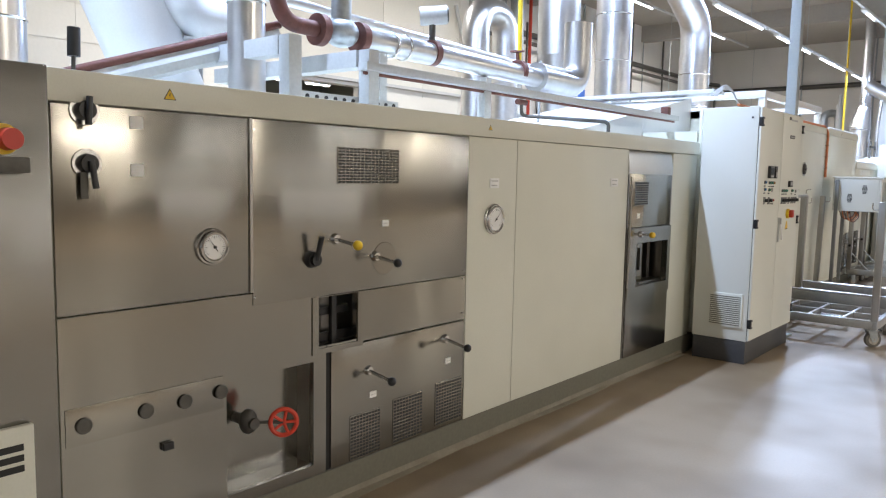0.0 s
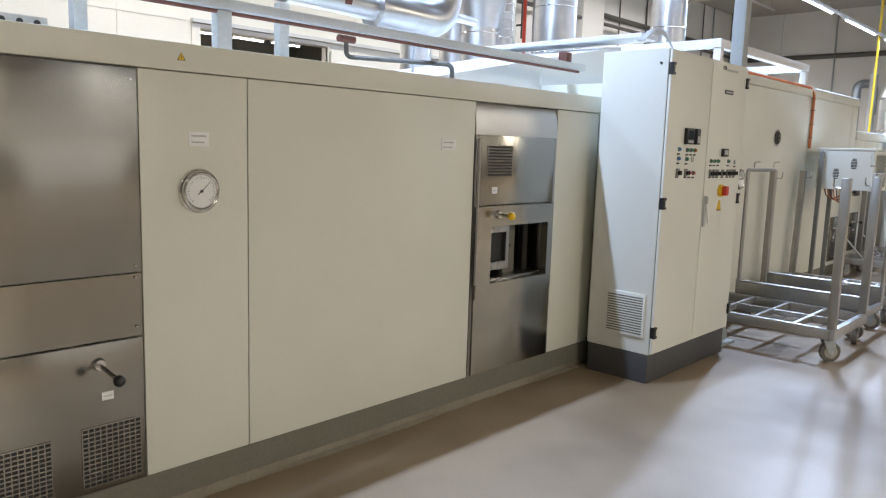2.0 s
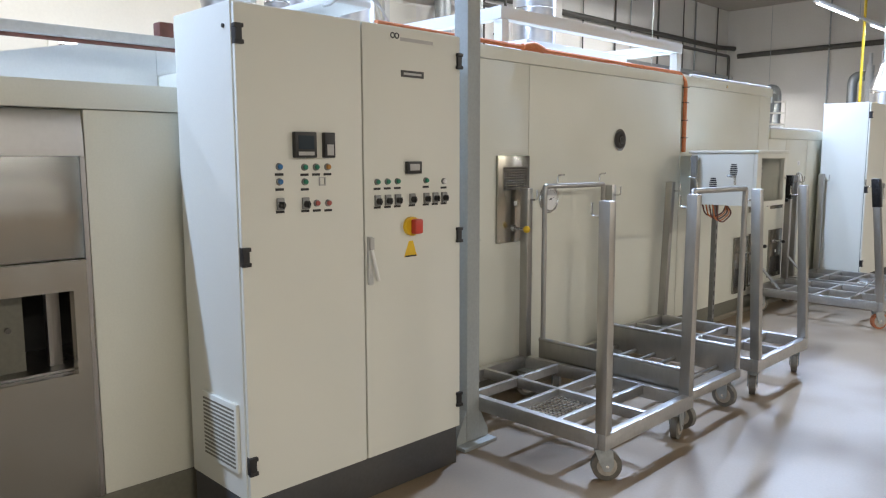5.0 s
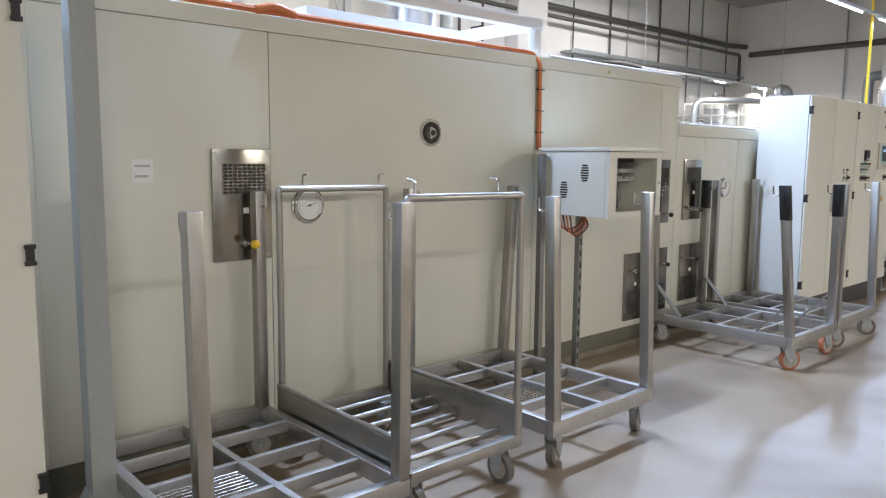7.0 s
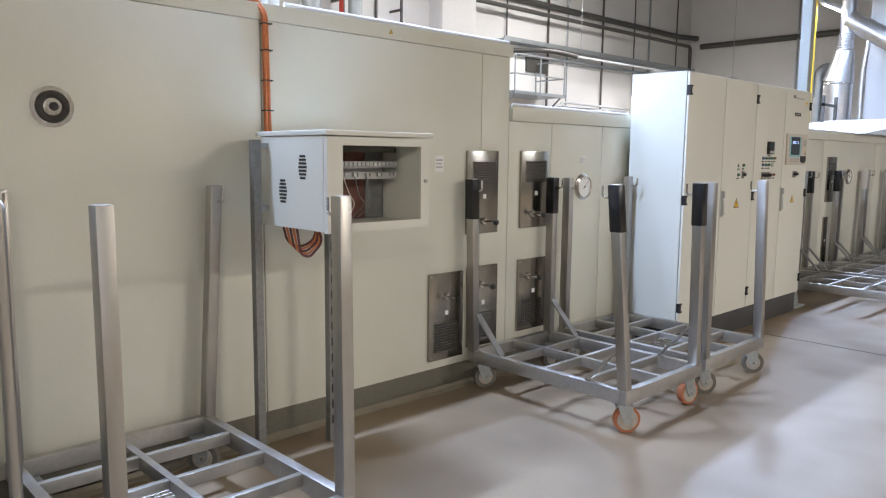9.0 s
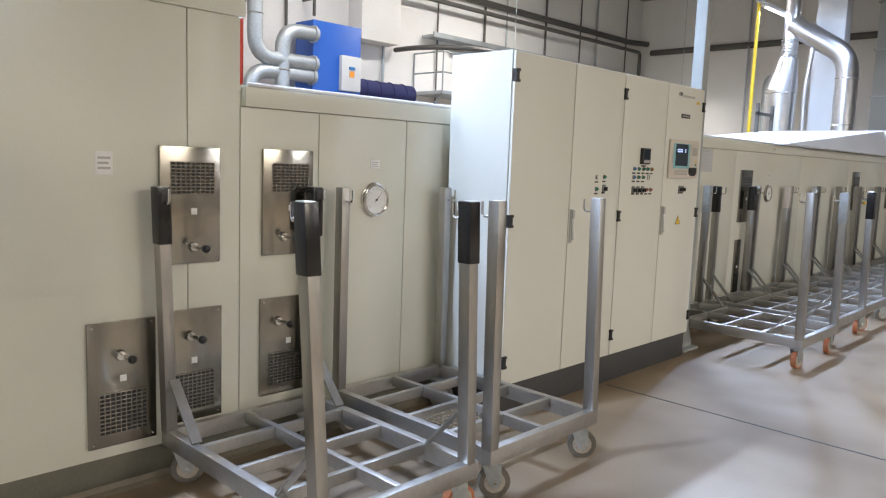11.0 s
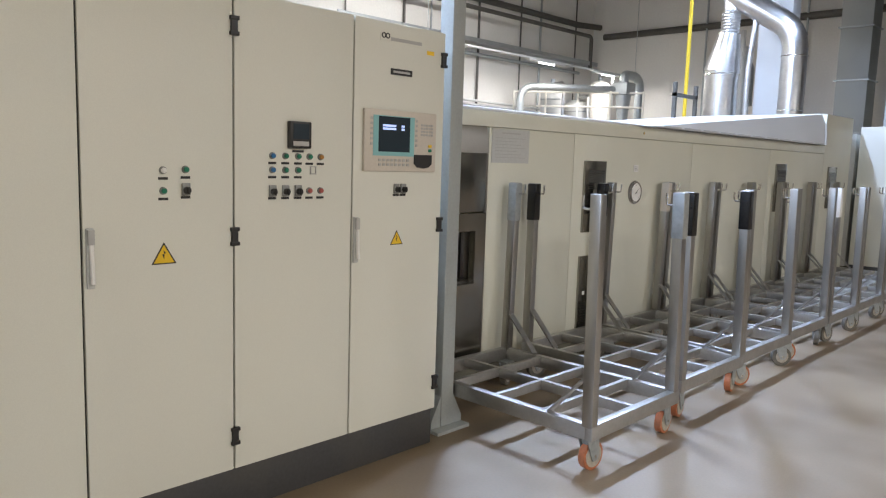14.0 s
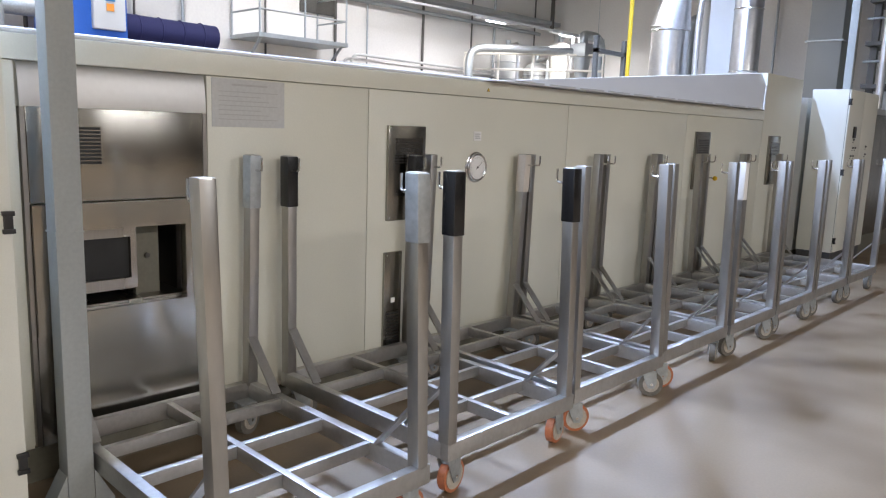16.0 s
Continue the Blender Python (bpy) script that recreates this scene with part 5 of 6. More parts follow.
def trolley(y0, y1, wraps=(None, None, None, None), brace=True, grate=False, orange=0, lean=(0, 0), x0=-2.13, x1=-0.955, seed=0, hooks=True, label="", top=1.40, bend=(0.0, 0.0)):
    rng = random.Random(seed)
    t = thing("trolley", ((x0 + x1) / 2, (y0 + y1) / 2, 0), label or ("stainless flat trolley with four posts and diagonal braces" if brace else "stainless flat trolley with four plain corner posts"), "trolley", "trolleys along the line")
    e = 0.045
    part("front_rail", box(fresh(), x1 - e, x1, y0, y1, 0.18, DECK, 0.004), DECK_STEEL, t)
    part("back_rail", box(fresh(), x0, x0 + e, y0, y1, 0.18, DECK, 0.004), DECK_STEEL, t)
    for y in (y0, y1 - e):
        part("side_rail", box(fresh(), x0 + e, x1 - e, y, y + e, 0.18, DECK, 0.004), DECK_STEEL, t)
    ym = (y0 + y1) / 2
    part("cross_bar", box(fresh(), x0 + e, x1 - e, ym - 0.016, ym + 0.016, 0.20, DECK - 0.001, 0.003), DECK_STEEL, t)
    n = 3
    for i in range(n):
        x = x0 + (x1 - x0) * (i + 1) / (n + 1)
        for a, b in ((y0 + e, ym - 0.016), (ym + 0.016, y1 - e)):
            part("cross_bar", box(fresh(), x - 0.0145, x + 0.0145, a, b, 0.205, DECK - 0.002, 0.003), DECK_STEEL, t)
    if grate:
        bm = fresh()
        xa, xb, ya, yb = x0 + (x1 - x0) * 0.53, x0 + (x1 - x0) * 0.72, y0 + e + 0.02, ym - 0.03
        for i in range(12):
            y = ya + (yb - ya) * i / 11
            cyl(bm, (xa, y, 0.222), (xb, y, 0.222), 0.0035, seg=6)
        for i in range(9):
            x = xa + (xb - xa) * i / 8
            cyl(bm, (x, ya, 0.228), (x, yb, 0.228), 0.0035, seg=6)
        part("grate", bm, CHROME, t, "welded wire grate in the deck")
    w = 0.027
    post(t, x1 - 0.031, y0 + w + 0.004, -1, top=top, wrap=wraps[0], hook=hooks, brace=brace, lean=lean[0], bend=bend[0])
    post(t, x1 - 0.031, y1 - w - 0.004, -1, top=top, wrap=wraps[1], hook=hooks, brace=brace, lean=lean[1], bend=bend[1])
    post(t, x0 + 0.031, y0 + w + 0.004, 1, top=top, wrap=wraps[2], hook=hooks, brace=brace, lean=lean[-2])
    post(t, x0 + 0.031, y1 - w - 0.004, 1, top=top, wrap=wraps[3], hook=hooks, brace=brace, lean=lean[-1])
    k = 0
    for x in (x1 - 0.06, x0 + 0.07):
        for y in (y0 + 0.07, y1 - 0.08):
            caster(t, x, y, k < orange, rng.uniform(-0.7, 0.7) + 1.3)
            k += 1
    return t


PALE = GALV
trolley(8.065, 8.957, brace=False, grate=True, seed=1, x1=-0.905, top=1.388, lean=(-0.012, 0.008, 0.0, 0.0))
trolley(9.895, 10.785, brace=False, grate=True, seed=2, x1=-0.925, top=1.382, lean=(0.012, 0.035, 0.0, 0.06), bend=(-0.045, -0.06))
trolley(12.62, 13.475, (TAPE, TAPE, TAPE, TAPE), orange=2, seed=3, x1=-0.91, label="stainless trolley with black-taped post tops and braces", lean=(-0.005, -0.055, -0.03, 0.0), top=1.39, bend=(-0.09, 0.01))
trolley(13.60, 14.472, brace=False, grate=True, seed=4, x1=-0.945, lean=(-0.02, 0.03, 0.0, -0.01), top=1.385, bend=(0.0, -0.045))
trolley(17.20, 18.12, (None, PALE, None, PALE), orange=2, seed=5, x1=-0.815, lean=(-0.03, -0.04, 0.0, 0.02), top=1.41)
trolley(18.30, 19.225, (TAPE, TAPE, TAPE, TAPE), orange=2, seed=6, x1=-0.89, label="stainless trolley with black-taped post tops and braces", lean=(-0.015, -0.045, 0.0, 0.02), top=1.405)
trolley(19.28, 20.235, (None, None, None, PANEL_BEIGE), orange=1, seed=7, x1=-0.92, lean=(-0.03, -0.06, 0.03, 0.05), top=1.41)
trolley(20.28, 21.225, (None, None, None, None), orange=1, seed=8, x1=-0.95, lean=(-0.04, -0.04, 0.02, 0.02), top=1.41)
trolley(21.28, 22.13, (PAPER, None, None, None), orange=0, seed=9, x1=-0.95, lean=(-0.02, -0.04, 0.01, 0.03), top=1.41)
trolley(22.18, 23.07, seed=10, x1=-0.96, lean=(-0.02, -0.03), top=1.41)
trolley(23.12, 24.06, seed=11, x1=-0.97, top=1.41)
trolley(24.11, 25.1, seed=12, x1=-0.97, top=1.41)

# trolley of tubes with high side plates
rail_trolley = thing("tube_trolley", (-1.5, 9.4, 0), "stainless trolley with tube frame and deep side plates", "trolley", "trolleys along the line")
for y in (8.985, 9.70):
    part("side_plate", one_box(-2.02, -0.97, y - 0.012, y + 0.012, 0.20, 0.37, bevel=0.004), TROLLEY, rail_trolley, "deep folded side plate")
    part("edge_tube", cyl(fresh(), (-2.02, y, 0.375), (-0.97, y, 0.375), 0.014), TROLLEY, rail_trolley)
for x in (-0.97, -2.0):
    part("end_rail", one_box(x - 0.02, x + 0.02, 9.00, 9.685, 0.19, 0.245, bevel=0.003), TROLLEY, rail_trolley)
    part("frame_tube", pipe(fresh(), [(x, 8.992, 0.24), (x, 8.992, 1.40), (x, 9.672, 1.395), (x, 9.672, 0.24)], 0.017, 0.015, seg=12), TROLLEY, rail_trolley, "round tube hoop")
    for y in ((9.13, 9.62) if x < -1.5 else (9.03, 9.515)):
        part("hook", pipe(fresh(), [(x, y, 1.42), (x, y, 1.47), (x + (0.05 if x < -1.5 else -0.05), y, 1.475)], 0.006, 0.02, seg=8), CHROME, rail_trolley)
for i in range(6):
    x = -1.86 + i * 0.15
    part("deck_tube", cyl(fresh(), (x, 9.00, 0.225), (x, 9.685, 0.225), 0.013), TROLLEY, rail_trolley)
for x in (-1.04, -1.94):
    for y in (9.07, 9.62):
        caster(rail_trolley, x, y, False, 1.0 + x)

# ---- far parts of the hall ----
column(-2.12, 27.34, "blue-grey painted steel column behind the far cabinet")
west = tagged(part("wall_west", holed(fresh(), -13.2, -13.0, -6, 18, 0, 7.5, [(9.6, 12.7, 1.2, 3.64)]), WALL_CREAM), "cream sheet-clad hall wall with a wide opening", "wall", kind="structure")
bm = fresh()
for z in (2.2, 3.75, 4.4, 5.3):
    box(bm, -13.0, -12.985, -6, 9.3, z, z + 0.05)
    box(bm, -13.0, -12.985, 16.4, 18, z, z + 0.05)
for y in (-4, -2, 0, 2, 4, 6, 8, 13.5, 15, 16.5):
    box(bm, -13.0, -12.99, y, y + 0.03, 0, 7.5)
part("cladding_rib", bm, WALL_CREAM, west)
part("opening_frame", holed(fresh(), -13.05, -12.96, 9.42, 12.72, 1.1, 3.72, [(9.6, 12.7, 1.2, 3.64)]), WALL_CREAM, west)
bm = fresh()
box(bm, -16.0, -15.9, 8, 14, 0, 4.4)
box(bm, -15.9, -13.2, 8, 8.1, 0, 4.4)
box(bm, -15.9, -13.2, 13.9, 14, 0, 4.4)
box(bm, -15.9, -13.2, 8, 14, 4.3, 4.4)
tagged(part("back_room_walls", bm, PLINTH), "dim walls of the room behind the opening", "wall", kind="structure")
rack2 = thing("storage_rack", (-14.6, 10.6, 0), "dark storage rack with orange beams in back room", "rack")
for y in (9.4, 10.8, 12.2):
    part("upright", one_box(-14.7, -14.6, y, y + 0.08, 0, 3.4), PIPE_DARK, rack2)
for z in (2.2, 2.9, 3.3):
    part("beam", one_box(-14.58, -14.52, 9.3, 12.4, z, z + 0.1), ORANGE, rack2)
for i in range(5):
    part("load", one_box(-14.9, -14.6, 9.5 + i * 0.55, 9.92 + i * 0.55, 3.002, 3.25), PIPE_DARK if i % 2 else PANEL_BEIGE, rack2)

for k in range(3):
    solo("storage_crate", one_box(-14.0, -13.7, 12.0 + k * 0.3, 12.26 + k * 0.3, 3.05, 3.3, bevel=0.01), BLUE, "blue plastic crate on the back room shelf", "crate", "crates in the back room")
solo("shelf_board", one_box(-14.5, -13.6, 9.3, 13.2, 3.0, 3.045), PANEL_BEIGE, "beige shelf board on the storage rack", "shelf")
for y in (10.4, 11.5, 12.5):
    f = thing("tube_lamp", (-14.3, y, 3.75), "lit white tube lamp in the back room", "tube lamp", "tube lamps")
    part("housing", one_box(-14.36, -14.24, y - 0.4, y + 0.4, 3.77, 3.81), WHITE, f)
    part("tube", cyl(fresh(), (-14.3, y - 0.38, 3.755), (-14.3, y + 0.38, 3.755), 0.014, seg=10), TUBE, f, "glowing white tube")
strip_lamp(-14.3, 11.4, 3.73, 45, WARM, 2.4)
door = tagged(part("sliding_door", one_box(-12.97, -12.9, 12.75, 16.3, 0.05, 3.56), WALL_CREAM), "cream sliding door pushed open along the wall", "door", kind="structure")
part("door_track", one_box(-12.985, -12.86, 9.4, 16.8, 3.73, 3.80), FRAME, door, "grey sliding door track")

# rows of lamps with their rails
def lamp_row(x, ys, z, rail0, rail1, tube, name="tube_lamp", length=1.5, double=True):
    rail = thing("lamp_rail", (x, (rail0 + rail1) / 2, z), "grey rail carrying tube lamps below the ceiling", "lamp rail", "lamp rails")
    part("rail", one_box(x - 0.035, x + 0.035, rail0, rail1, z + 0.06, z + 0.11), FRAME, rail)
    n = max(2, int((rail1 - rail0) / 4))
    for i in range(n):
        y = rail0 + 0.3 + (rail1 - rail0 - 0.6) * i / (n - 1)
        part("hanger_rod", cyl(fresh(), (x, y, z + 0.11), (x, y, 7.5), 0.008, seg=8), GALV, rail)
    for y in ys:
        f = thing(name, (x, y, z), "lit white tube lamp hanging from the rail", "tube lamp", "tube lamps")
        part("housing", one_box(x - 0.06, x + 0.06, y - length, y + length, z + 0.02, z + 0.058, bevel=0.004), WHITE, f)
        for d in ((-0.75, 0.75) if double else (0,)):
            part("tube", cyl(fresh(), (x, y + (d - 0.68) * length / 1.5, z + 0.002), (x, y + (d + 0.68) * length / 1.5, z + 0.002), 0.014, seg=10), tube, f, "glowing white tube")


lamp_row(-5.3, ROW_WEST, 5.0, -5.5, 31, TUBE)
lamp_row(-2.9, ROW_MAIN[:3], 5.2, -5.5, 8.6, TUBE, length=0.75, double=False)
lamp_row(-2.5, ROW_MAIN[3:4], 5.2, 10.2, 12.6, TUBE, length=0.75, double=False)
lamp_row(-3.3, ROW_MAIN[4:], 5.2, 13.8, 28, TUBE, length=0.75, double=False)
# Tubes of the added fill row, out of view across the aisle.
lamp_row(7.2, ROW_FILL, 4.4, -5.5, 31, FILL_TUBE)
lamp_row(-10.9, (30.2, 33.2), 4.12, 25.5, 35, TUBE, length=0.75, double=False)
strip_lamp(-10.9, 30.2, 4.10, 120, PLAIN, 1.4)
strip_lamp(-10.9, 33.2, 4.10, 120, PLAIN, 1.4)
lamp_row(-9.6, (8.0, 14.0, 20.0, 26.0), 6.6, -3, 30, TUBE)
for y, power in ((8.0, 380), (14.0, 230), (20.0, 260), (26.0, 430)):
    strip_lamp(-9.6, y, 6.58, power, PLAIN, 2.9)

# pipes and trays on the far walls
def wall_run(name, points, r, mat, label, bend=0.15, category="pipe"):
    return solo(name, pipe(fresh(), points, r, bend), mat, label, category, "pipes on the walls")


W = -12.9
wall_run("wall_pipe", [(W, 17, 5.95), (W, 34.5, 5.95), (W + 0.3, 35.3, 5.95)], 0.09, PIPE_DARK, "dark pipe running high along the wall")
wall_run("wall_pipe", [(W + 0.3, 17, 5.6), (W + 0.3, 34.8, 5.6), (W + 0.3, 34.8, 4.6)], 0.06, PIPE_DARK, "dark pipe running high along the wall")
wall_run("wall_pipe", [(-12.5, 35.4, 5.65), (0, 35.4, 5.65)], 0.10, PIPE_DARK, "dark pipe along the end wall")
wall_run("wall_pipe", [(W, 25.6, 4.45), (W, 34.6, 4.45)], 0.05, GALV, "galvanised pipe along the wall")
tray_run = thing("cable_tray", (-12.8, 28, 4.7), "grey cable tray fixed along the far wall", "cable tray")
part("tray", one_box(-13.0, -12.6, 24.6, 35.2, 4.70, 4.76), GALV, tray_run)
part("tray_lip", one_box(-12.6, -12.58, 24.6, 35.2, 4.70, 4.82), GALV, tray_run)
for i in range(11):
    y = 18.6 + i * 1.55 + 0.3 * (i % 3)
    wall_run("conduit", [(W - 0.04, y, 0.0), (W - 0.04, y, 7.5)], 0.022 + 0.012 * (i % 2), PIPE_DARK if i % 3 else GALV, "thin upright conduit on the wall", 0)
for i in range(5):
    z = 2.75 + 0.11 * i
    wall_run("wall_pipe", [(W + 0.25, 26.2 + 0.25 * i, 2.3), (W + 0.25, 26.2 + 0.25 * i, z), (W + 0.25, 32.2, z - 0.05), (W + 1.0, 33.0, z - 0.3)], 0.035, CLADDING if i % 2 else FRAME, "bright pipe bent along the wall", 0.25)
for y in (19.2, 20.9, 22.8):
    bracket = solo("wall_bracket", box(box(fresh(), -13.0, -12.55, y, y + 0.05, 4.95, 5.0), -12.6, -12.55, y, y + 0.05, 4.6, 6.2), PIPE_DARK, "dark steel bracket on the wall", "bracket", "wall brackets")
solo("wall_duct", one_box(-13.0, -12.5, 22.2, 23.4, 4.3, 6.6, bevel=0.02), WALL_WHITE, "white box duct on the wall", "duct")
solo("wall_hatch", one_box(-13.0, -12.94, 26.0, 27.0, 4.0, 4.5, bevel=0.01), PIPE_DARK, "dark hatch above the wall platform", "hatch")

plat = thing("wall_platform", (-12.4, 25.4, 3.25), "galvanised platform with railing on the wall", "platform")
part("deck", one_box(-13.0, -11.9, 24.3, 26.5, 3.22, 3.30), GALV, plat)
for x, y in ((-11.93, 24.33), (-11.93, 25.4), (-11.93, 26.47), (-12.97, 24.33), (-12.97, 26.47)):
    part("baluster", cyl(fresh(), (x, y, 3.30), (x, y, 4.25), 0.02, seg=8), GALV, plat)
for z in (3.75, 4.25):
    part("handrail", pipe(fresh(), [(-12.97, 24.33, z), (-11.93, 24.33, z), (-11.93, 26.47, z), (-12.97, 26.47, z)], 0.02, 0.05), GALV, plat)
for y in (24.4, 26.4):
    part("strut", pipe(fresh(), [(-12.0, y, 3.22), (-12.97, y, 2.4)], 0.03), GALV, plat)

blue = thing("blue_air_unit", (-12.4, 21.0, 0), "tall blue air unit with control box and navy hose", "air unit")
part("unit_body", one_box(-12.6, -11.95, 20.46, 21.75, 0.0, 4.4, bevel=0.03), BLUE, blue, "blue painted housing")
cb = part("control_box", one_box(-12.0, -11.85, 21.15, 21.68, 3.0, 3.75, bevel=0.02), FRAME, blue, "grey control box in clear film")
part("lamp", one_box(-11.85, -11.83, 21.36, 21.48, 3.3, 3.42), ORANGE_BTN, cb)
part("display", one_box(-11.85, -11.83, 21.34, 21.5, 3.46, 3.52), BLUE_BTN, cb)
bm = fresh()
pipe(bm, [(-12.2, 21.76, 3.12), (-12.2, 22.4, 3.11), (-12.2, 23.4, 3.10), (-12.2, 23.5, 3.10)], 0.23, 0, seg=24)
part("fabric_hose", bm, NAVY, blue, "navy fabric sleeve")
for y in (22.0, 22.4, 22.8, 23.2):
    part("hose_seam", ring(fresh(), (-12.2, y, 3.11), (0, 1, 0), 0.232, 0.012, 24, 6), NAVY, blue)
for run in ([(-11.9, 19.05, 7.5), (-11.9, 19.05, 3.47), (-11.9, 20.5, 3.47)], [(-11.9, 19.68, 0.0), (-11.9, 19.68, 4.08), (-11.9, 20.5, 4.08)],
            [(-11.95, 18.98, 0.0), (-11.95, 18.98, 3.22), (-11.95, 20.5, 3.22)]):
    elbow = thing("hooked_pipe", run[0], "galvanised air pipe with sweeping bend into blue unit", "pipe", "hooked pipes")
    part("pipe_run", pipe(fresh(), run, 0.15, 0.42, seg=22), GALV, elbow)
    for k in (0.35, 0.8):
        c = Vector(run[0]).lerp(Vector((run[0][0], run[0][1], run[1][2])), k)
        part("collar", ring(fresh(), c, (0, 0, 1), 0.152, 0.014, 24, 6), CHROME, elbow)
    part("end_collar", cyl(fresh(), (run[2][0], 20.40, run[2][2]), (run[2][0], 20.46, run[2][2]), 0.18, seg=24), GALV, elbow, "bolted end collar")
fan = thing("duct_fan", (-12.2, 18.15, 0), "grey inline duct fan with small dark motor", "fan")
part("fan_housing", cyl(fresh(), (-12.2, 18.15, 2.9), (-12.2, 18.15, 3.35), 0.30, seg=28), GALV, fan)
part("inlet_cone", cyl(fresh(), (-12.2, 18.15, 3.35), (-12.2, 18.15, 3.6), 0.30, 0.20, seg=28), GALV, fan)
part("upper_duct", cyl(fresh(), (-12.2, 18.15, 3.6), (-12.2, 18.15, 7.5), 0.20, seg=28), GALV, fan)
part("lower_duct", cyl(fresh(), (-12.2, 18.15, 0.0), (-12.2, 18.15, 2.9), 0.20, seg=28), GALV, fan)
part("motor", cyl(fresh(), (-12.15, 18.42, 3.06), (-12.0, 18.72, 3.06), 0.09, seg=18), PIPE_DARK, fan, "dark drive motor")
wall_run("red_pipe", [(-12.3, 18.98, 0), (-12.3, 18.98, 7.5)], 0.05, RED, "red painted fire pipe", 0)
brace_set = thing("steel_bracing", (-12.8, 17.0, 0), "grey diagonal steel bracing against the cream wall", "bracing")
part("brace", pipe(fresh(), [(-12.9, 16.2, 6.2), (-12.9, 17.7, 2.4)], 0.05, seg=8), FRAME, brace_set)
part("brace", pipe(fresh(), [(-12.85, 18.9, 6.2), (-12.85, 17.4, 2.4)], 0.05, seg=8), FRAME, brace_set)
part("upright", one_box(-13.0, -12.9, 16.9, 17.05, 0, 7.5), FRAME, brace_set)

# cyclone, hooked pipes and vessels in the corner
cyc = thing("cyclone_separator", (-10.15, 32.85, 0), "grey cyclone separator with hooked air pipe", "separator")
part("inlet_pipe", pipe(fresh(), [(-11.9, 30.4, 2.2), (-11.9, 30.4, 3.62), (-10.3, 32.7, 3.65)], 0.10, 0.4, seg=20), GALV, cyc)
part("head", one_box(-10.4, -9.9, 32.6, 33.1, 3.5, 3.85, bevel=0.05), GALV, cyc)
part("cone", cyl(fresh(), (-10.15, 32.85, 2.5), (-10.15, 32.85, 3.5), 0.10, 0.22, seg=24), GALV, cyc)
part("leg", cyl(fresh(), (-10.15, 32.85, 0.0), (-10.15, 32.85, 2.5), 0.08), GALV, cyc)
part("hook_pipe", pipe(fresh(), [(-10.15, 32.85, 3.8), (-10.15, 32.85, 4.08), (-10.15, 33.72, 4.08), (-10.15, 33.72, 0.0)], 0.125, 0.4, seg=22), GALV, cyc, "pipe bent over like a hook")
for i, (x, y, r, h) in enumerate(((-12.2, 32.3, 0.34, 3.75), (-11.6, 33.9, 0.30, 4.1), (-12.4, 33.9, 0.4, 3.5))):
    v = thing("process_vessel", (x, y, 0), "off-white process vessel with pipework", "vessel", "process vessels")
    part("shell", ball(cyl(fresh(), (x, y, 0), (x, y, h - 0.2), r, seg=28), (x, y, h - 0.2), r, 20, (1, 1, 0.6)), WALL_CREAM if i % 2 else FRAME, v)
    for z in (h - 0.35, h - 0.8):
        part("band", ring(fresh(), (x, y, z), (0, 0, 1), r, 0.02), GALV, v)
    part("nozzle", cyl(fresh(), (x, y, h - 0.05), (x, y, h + 0.25), 0.07), GALV, v)
    part("branch", pipe(fresh(), [(x, y, h + 0.1), (x + 0.6, y - 0.3, h + 0.1), (x + 0.6, y - 0.3, h - 0.9)], 0.05, 0.15), CLADDING, v)
rack3 = thing("pipe_bridge", (-10.8, 32.6, 0), "cream pipe bridge with guard rails and valves", "pipe bridge")
for z in (2.75, 3.15, 3.55):
    part("rail", pipe(fresh(), [(-12.6, 31.0, z), (-9.6, 33.0, z)], 0.03), WALL_CREAM, rack3)
for k in range(5):
    a = k / 4
    part("upright", cyl(fresh(), (-12.6 + 3.0 * a, 31.0 + 2.0 * a, 0), (-12.6 + 3.0 * a, 31.0 + 2.0 * a, 3.6), 0.03, seg=8), WALL_CREAM, rack3)
part("deck", pipe(fresh(), [(-12.4, 31.4, 2.6), (-9.8, 33.1, 2.6)], 0.12, seg=6), FRAME, rack3)

# second hooked pipe, yellow gas pipe and far ducts
solo("hooked_pipe", pipe(fresh(), [(-7.6, 33.6, 0), (-7.6, 33.6, 4.35), (-7.1, 33.9, 4.35), (-7.1, 33.9, 3.2)], 0.16, 0.35, seg=20), GALV, "grey air pipe bent over at the top", "pipe", "hooked pipes")
solo("valve_pipe", cyl(cyl(fresh(), (-6.9, 33.0, 0), (-6.9, 33.0, 4.6), 0.13), (-6.9, 33.0, 4.6), (-6.9, 33.0, 5.0), 0.06), FRAME, "upright grey pipe with dark cap", "pipe")
solo("gas_pipe", pipe(fresh(), [(-5.5, 27.3, 0.0), (-5.5, 27.3, 7.5)], 0.034), YELLOW_PAINT, "yellow painted gas pipe from the ceiling", "pipe", "gas pipes")
guard = thing("gas_train", (-4.0, 24.3, 1.886), "grey gas train beside yellow pipe on roof", "gas fitting")
part("frame", box(box(box(fresh(), -4.1, -4.05, 24.1, 24.15, 1.887, 2.75), -4.1, -4.05, 24.75, 24.8, 1.887, 2.75), -4.1, -4.05, 24.1, 24.8, 2.55, 2.6), PIPE_DARK, guard)

far_a = thing("exhaust_duct", (-5.15, 28.0, 0), "wide clad exhaust duct with tapered neck", "duct", "exhaust ducts")
part("duct_pipe", cyl(fresh(), (-5.15, 28, 0), (-5.15, 28, 3.35), 0.31, seg=36), CLADDING, far_a)
part("cone", cyl(fresh(), (-5.15, 28, 3.35), (-5.05, 28, 4.05), 0.33, 0.20, seg=36), CLADDING, far_a)
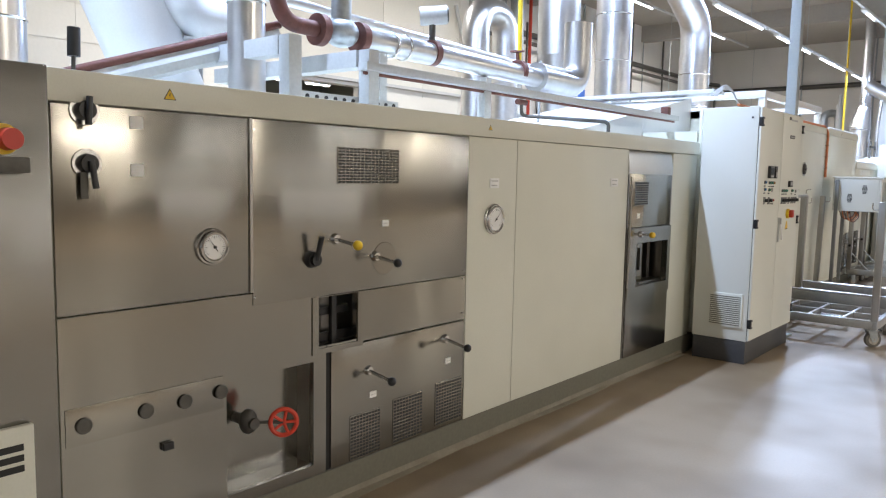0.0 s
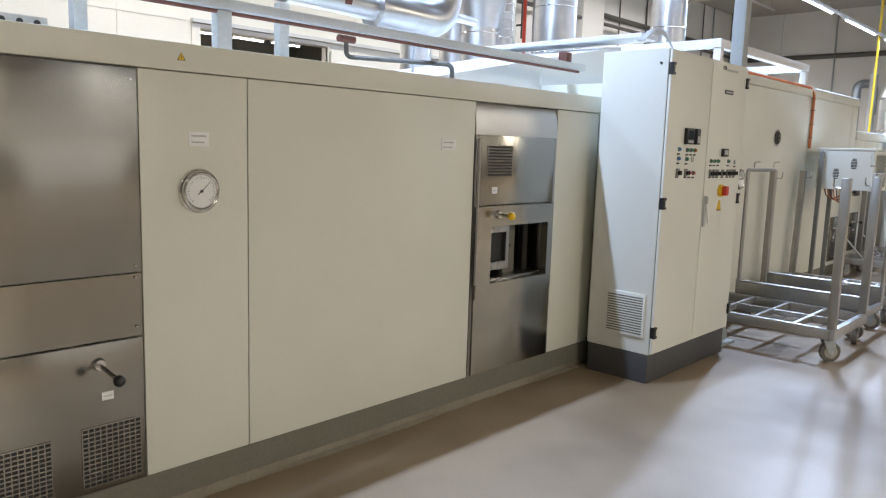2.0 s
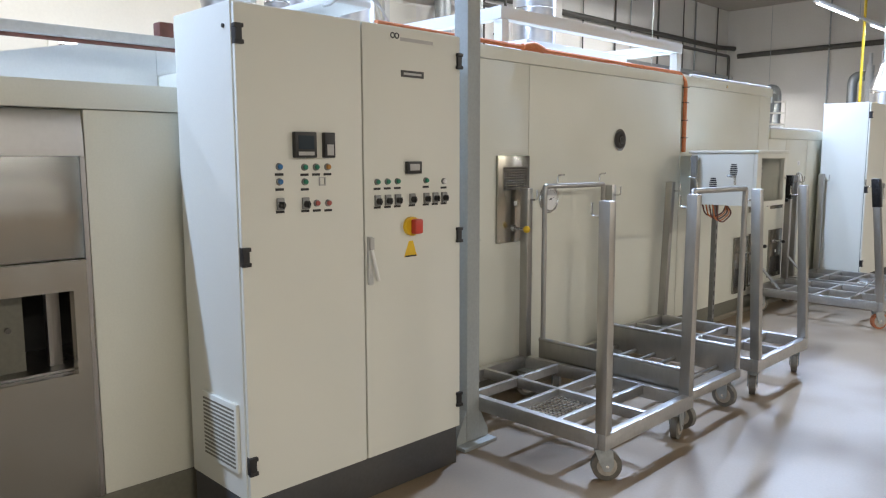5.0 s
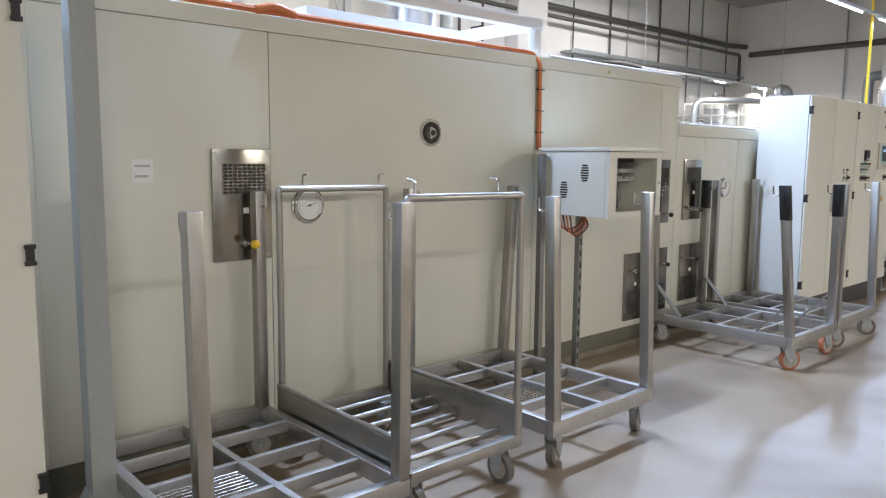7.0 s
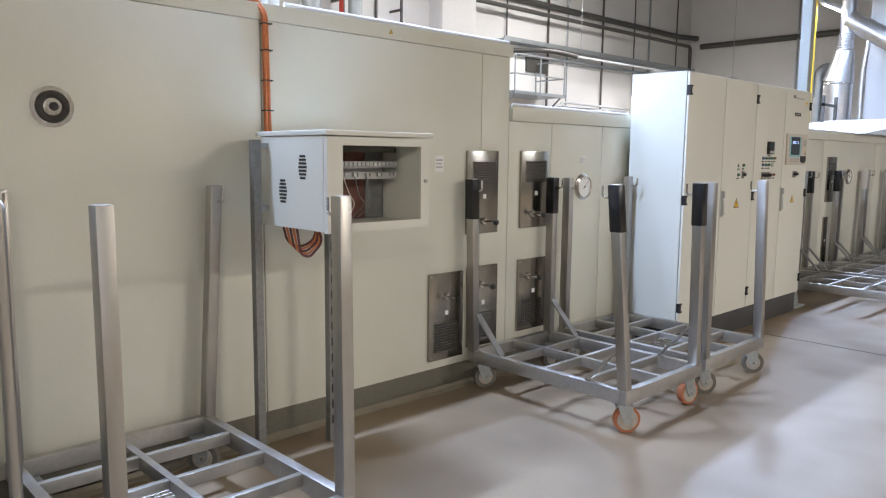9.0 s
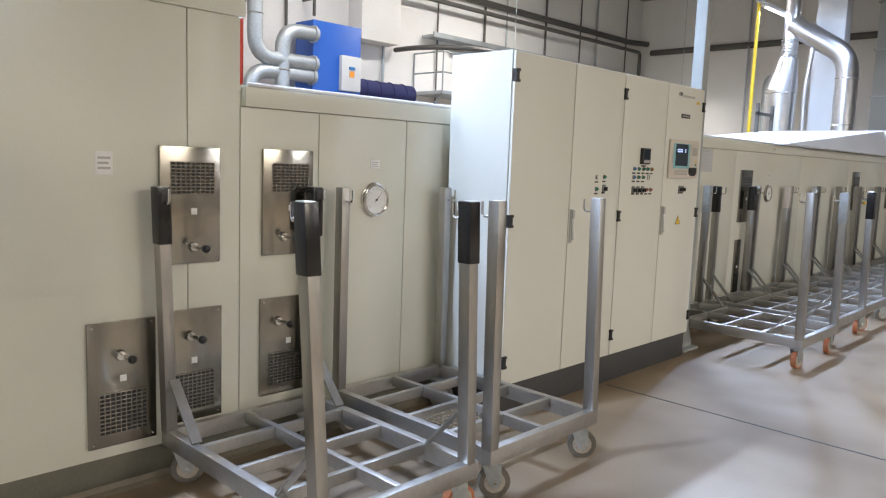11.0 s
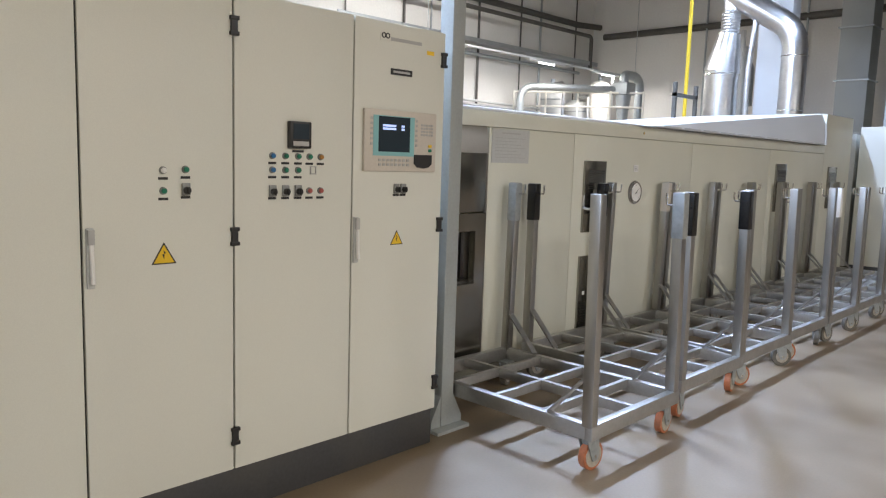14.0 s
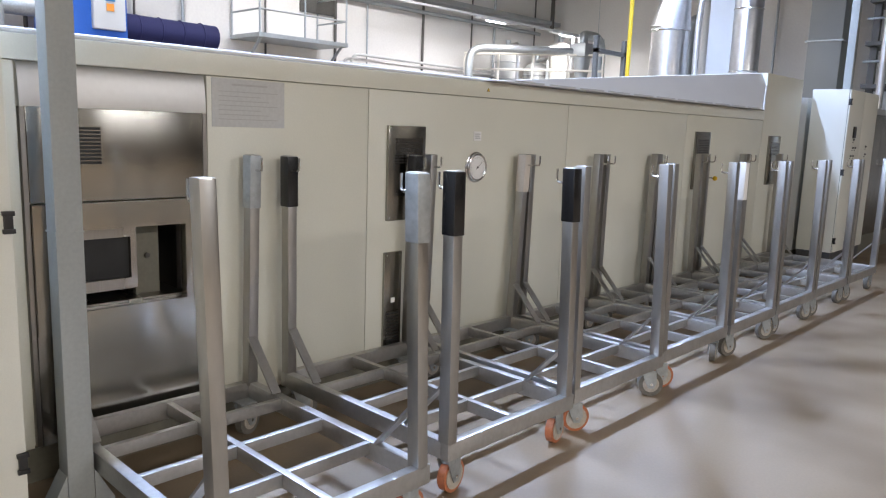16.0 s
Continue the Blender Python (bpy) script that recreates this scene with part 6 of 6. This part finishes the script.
part("flexible_joint", cyl(fresh(), (-5.05, 28, 4.05), (-5.03, 28, 4.45), 0.15, seg=30), CLADDING, far_a)
for i in range(7):
    part("bellows_ring", ring(fresh(), (-5.05, 28, 4.08 + i * 0.055), (0, 0, 1), 0.155, 0.02, 30, 6), CLADDING, far_a)
part("upper_pipe", cyl(fresh(), (-5.03, 28, 4.45), (-5.03, 28, 7.5), 0.16, seg=26), CLADDING, far_a)
for z in (3.3, 2.4):
    part("band", ring(fresh(), (-5.15, 28, z), (0, 0, 1), 0.315, 0.011, 36), CHROME, far_a)
far_b = thing("exhaust_duct", (-3.85, 28.0, 0), "clad exhaust duct rising to a slanted crossover", "duct", "exhaust ducts")
part("duct_pipe", pipe(fresh(), [(-3.85, 28, 2.1), (-3.85, 28, 4.0), (-5.0, 28, 4.75)], 0.215, 0.35, seg=32), CLADDING, far_b)
for z in (3.55, 2.6):
    part("band", ring(fresh(), (-3.85, 28, z), (0, 0, 1), 0.22, 0.01, 32), CHROME, far_b)
part("foil_hose", pipe(fresh(), [(-4.6, 27.9, 2.1), (-4.62, 27.9, 3.3), (-4.55, 27.95, 4.3)], 0.05, 0.3, seg=16), CLADDING, far_b)
solo("white_duct", one_box(-4.72, -4.12, 28.5, 28.9, 0, 7.5, bevel=0.02), WHITE, "white upright box duct behind the pipes", "duct")
grey = thing("grey_duct", (-4.55, 34.15, 0), "wide blue-grey upright duct with bolted flanges", "duct")
for k in range(6):
    part("duct_section", one_box(-4.9, -4.2, 33.8, 34.5, k * 1.25, k * 1.25 + 1.215, bevel=0.02), COLUMN, grey)
    part("flange", one_box(-4.94, -4.16, 33.76, 34.54, k * 1.25 + 1.215, k * 1.25 + 1.25), GALV, grey, "galvanised joint flange")
scaffold = thing("service_platform", (-2.4, 33.0, 0), "dark steel service platform with ladders and pipes", "platform")
for x in (-3.2, -2.2, -1.0, 0.4):
    part("upright", one_box(x - 0.06, x + 0.06, 32.4, 32.52, 0, 7.5), PIPE_DARK if x < -2 else GALV, scaffold)
for z in (2.6, 3.4, 4.2, 5.0):
    part("walkway", one_box(-3.3, 0.6, 32.2, 33.2, z, z + 0.08), PIPE_DARK, scaffold)
    part("handrail", pipe(fresh(), [(-3.3, 32.2, z + 0.5), (0.6, 32.2, z + 0.5)], 0.025), GALV, scaffold)
for x in (-2.9, -2.6, -1.6, -0.4):
    part("pipe", pipe(fresh(), [(x, 32.0, 2.0), (x, 32.0, 4.6), (x + 0.2, 32.0, 5.4), (x + 0.2, 32.0, 7.4)], 0.07, 0.2), CLADDING, scaffold)
solo("window_far", one_box(-2.6, -0.4, 35.42, 35.5, 2.3, 3.4), glowing("far_daylight", (0.75, 0.95, 0.6), 0.35), "greenish daylight window in the end wall", "window", kind="structure")
for x in (-9.0, -6.2):
    solo("wall_pipe", pipe(fresh(), [(x, 35.35, 0), (x, 35.35, 7.5)], 0.03), GALV, "thin upright conduit on the wall", "pipe", "pipes on the walls")
for y in (4, 12, 20, 28):
    solo("roof_beam", one_box(-13.0, 9.0, y - 0.2, y + 0.2, 6.9, 7.5), CEILING, "grey concrete roof beam", "beam", "roof beams")
solo("conveyor_bend", pipe(fresh(), [(-10.9, 25.6, 4.2), (-10.9, 24.4, 4.25), (-12.0, 23.6, 4.25), (-12.9, 23.6, 4.25)], 0.06, 0.9), PIPE_DARK, "dark bent end of the overhead rail", "rail")
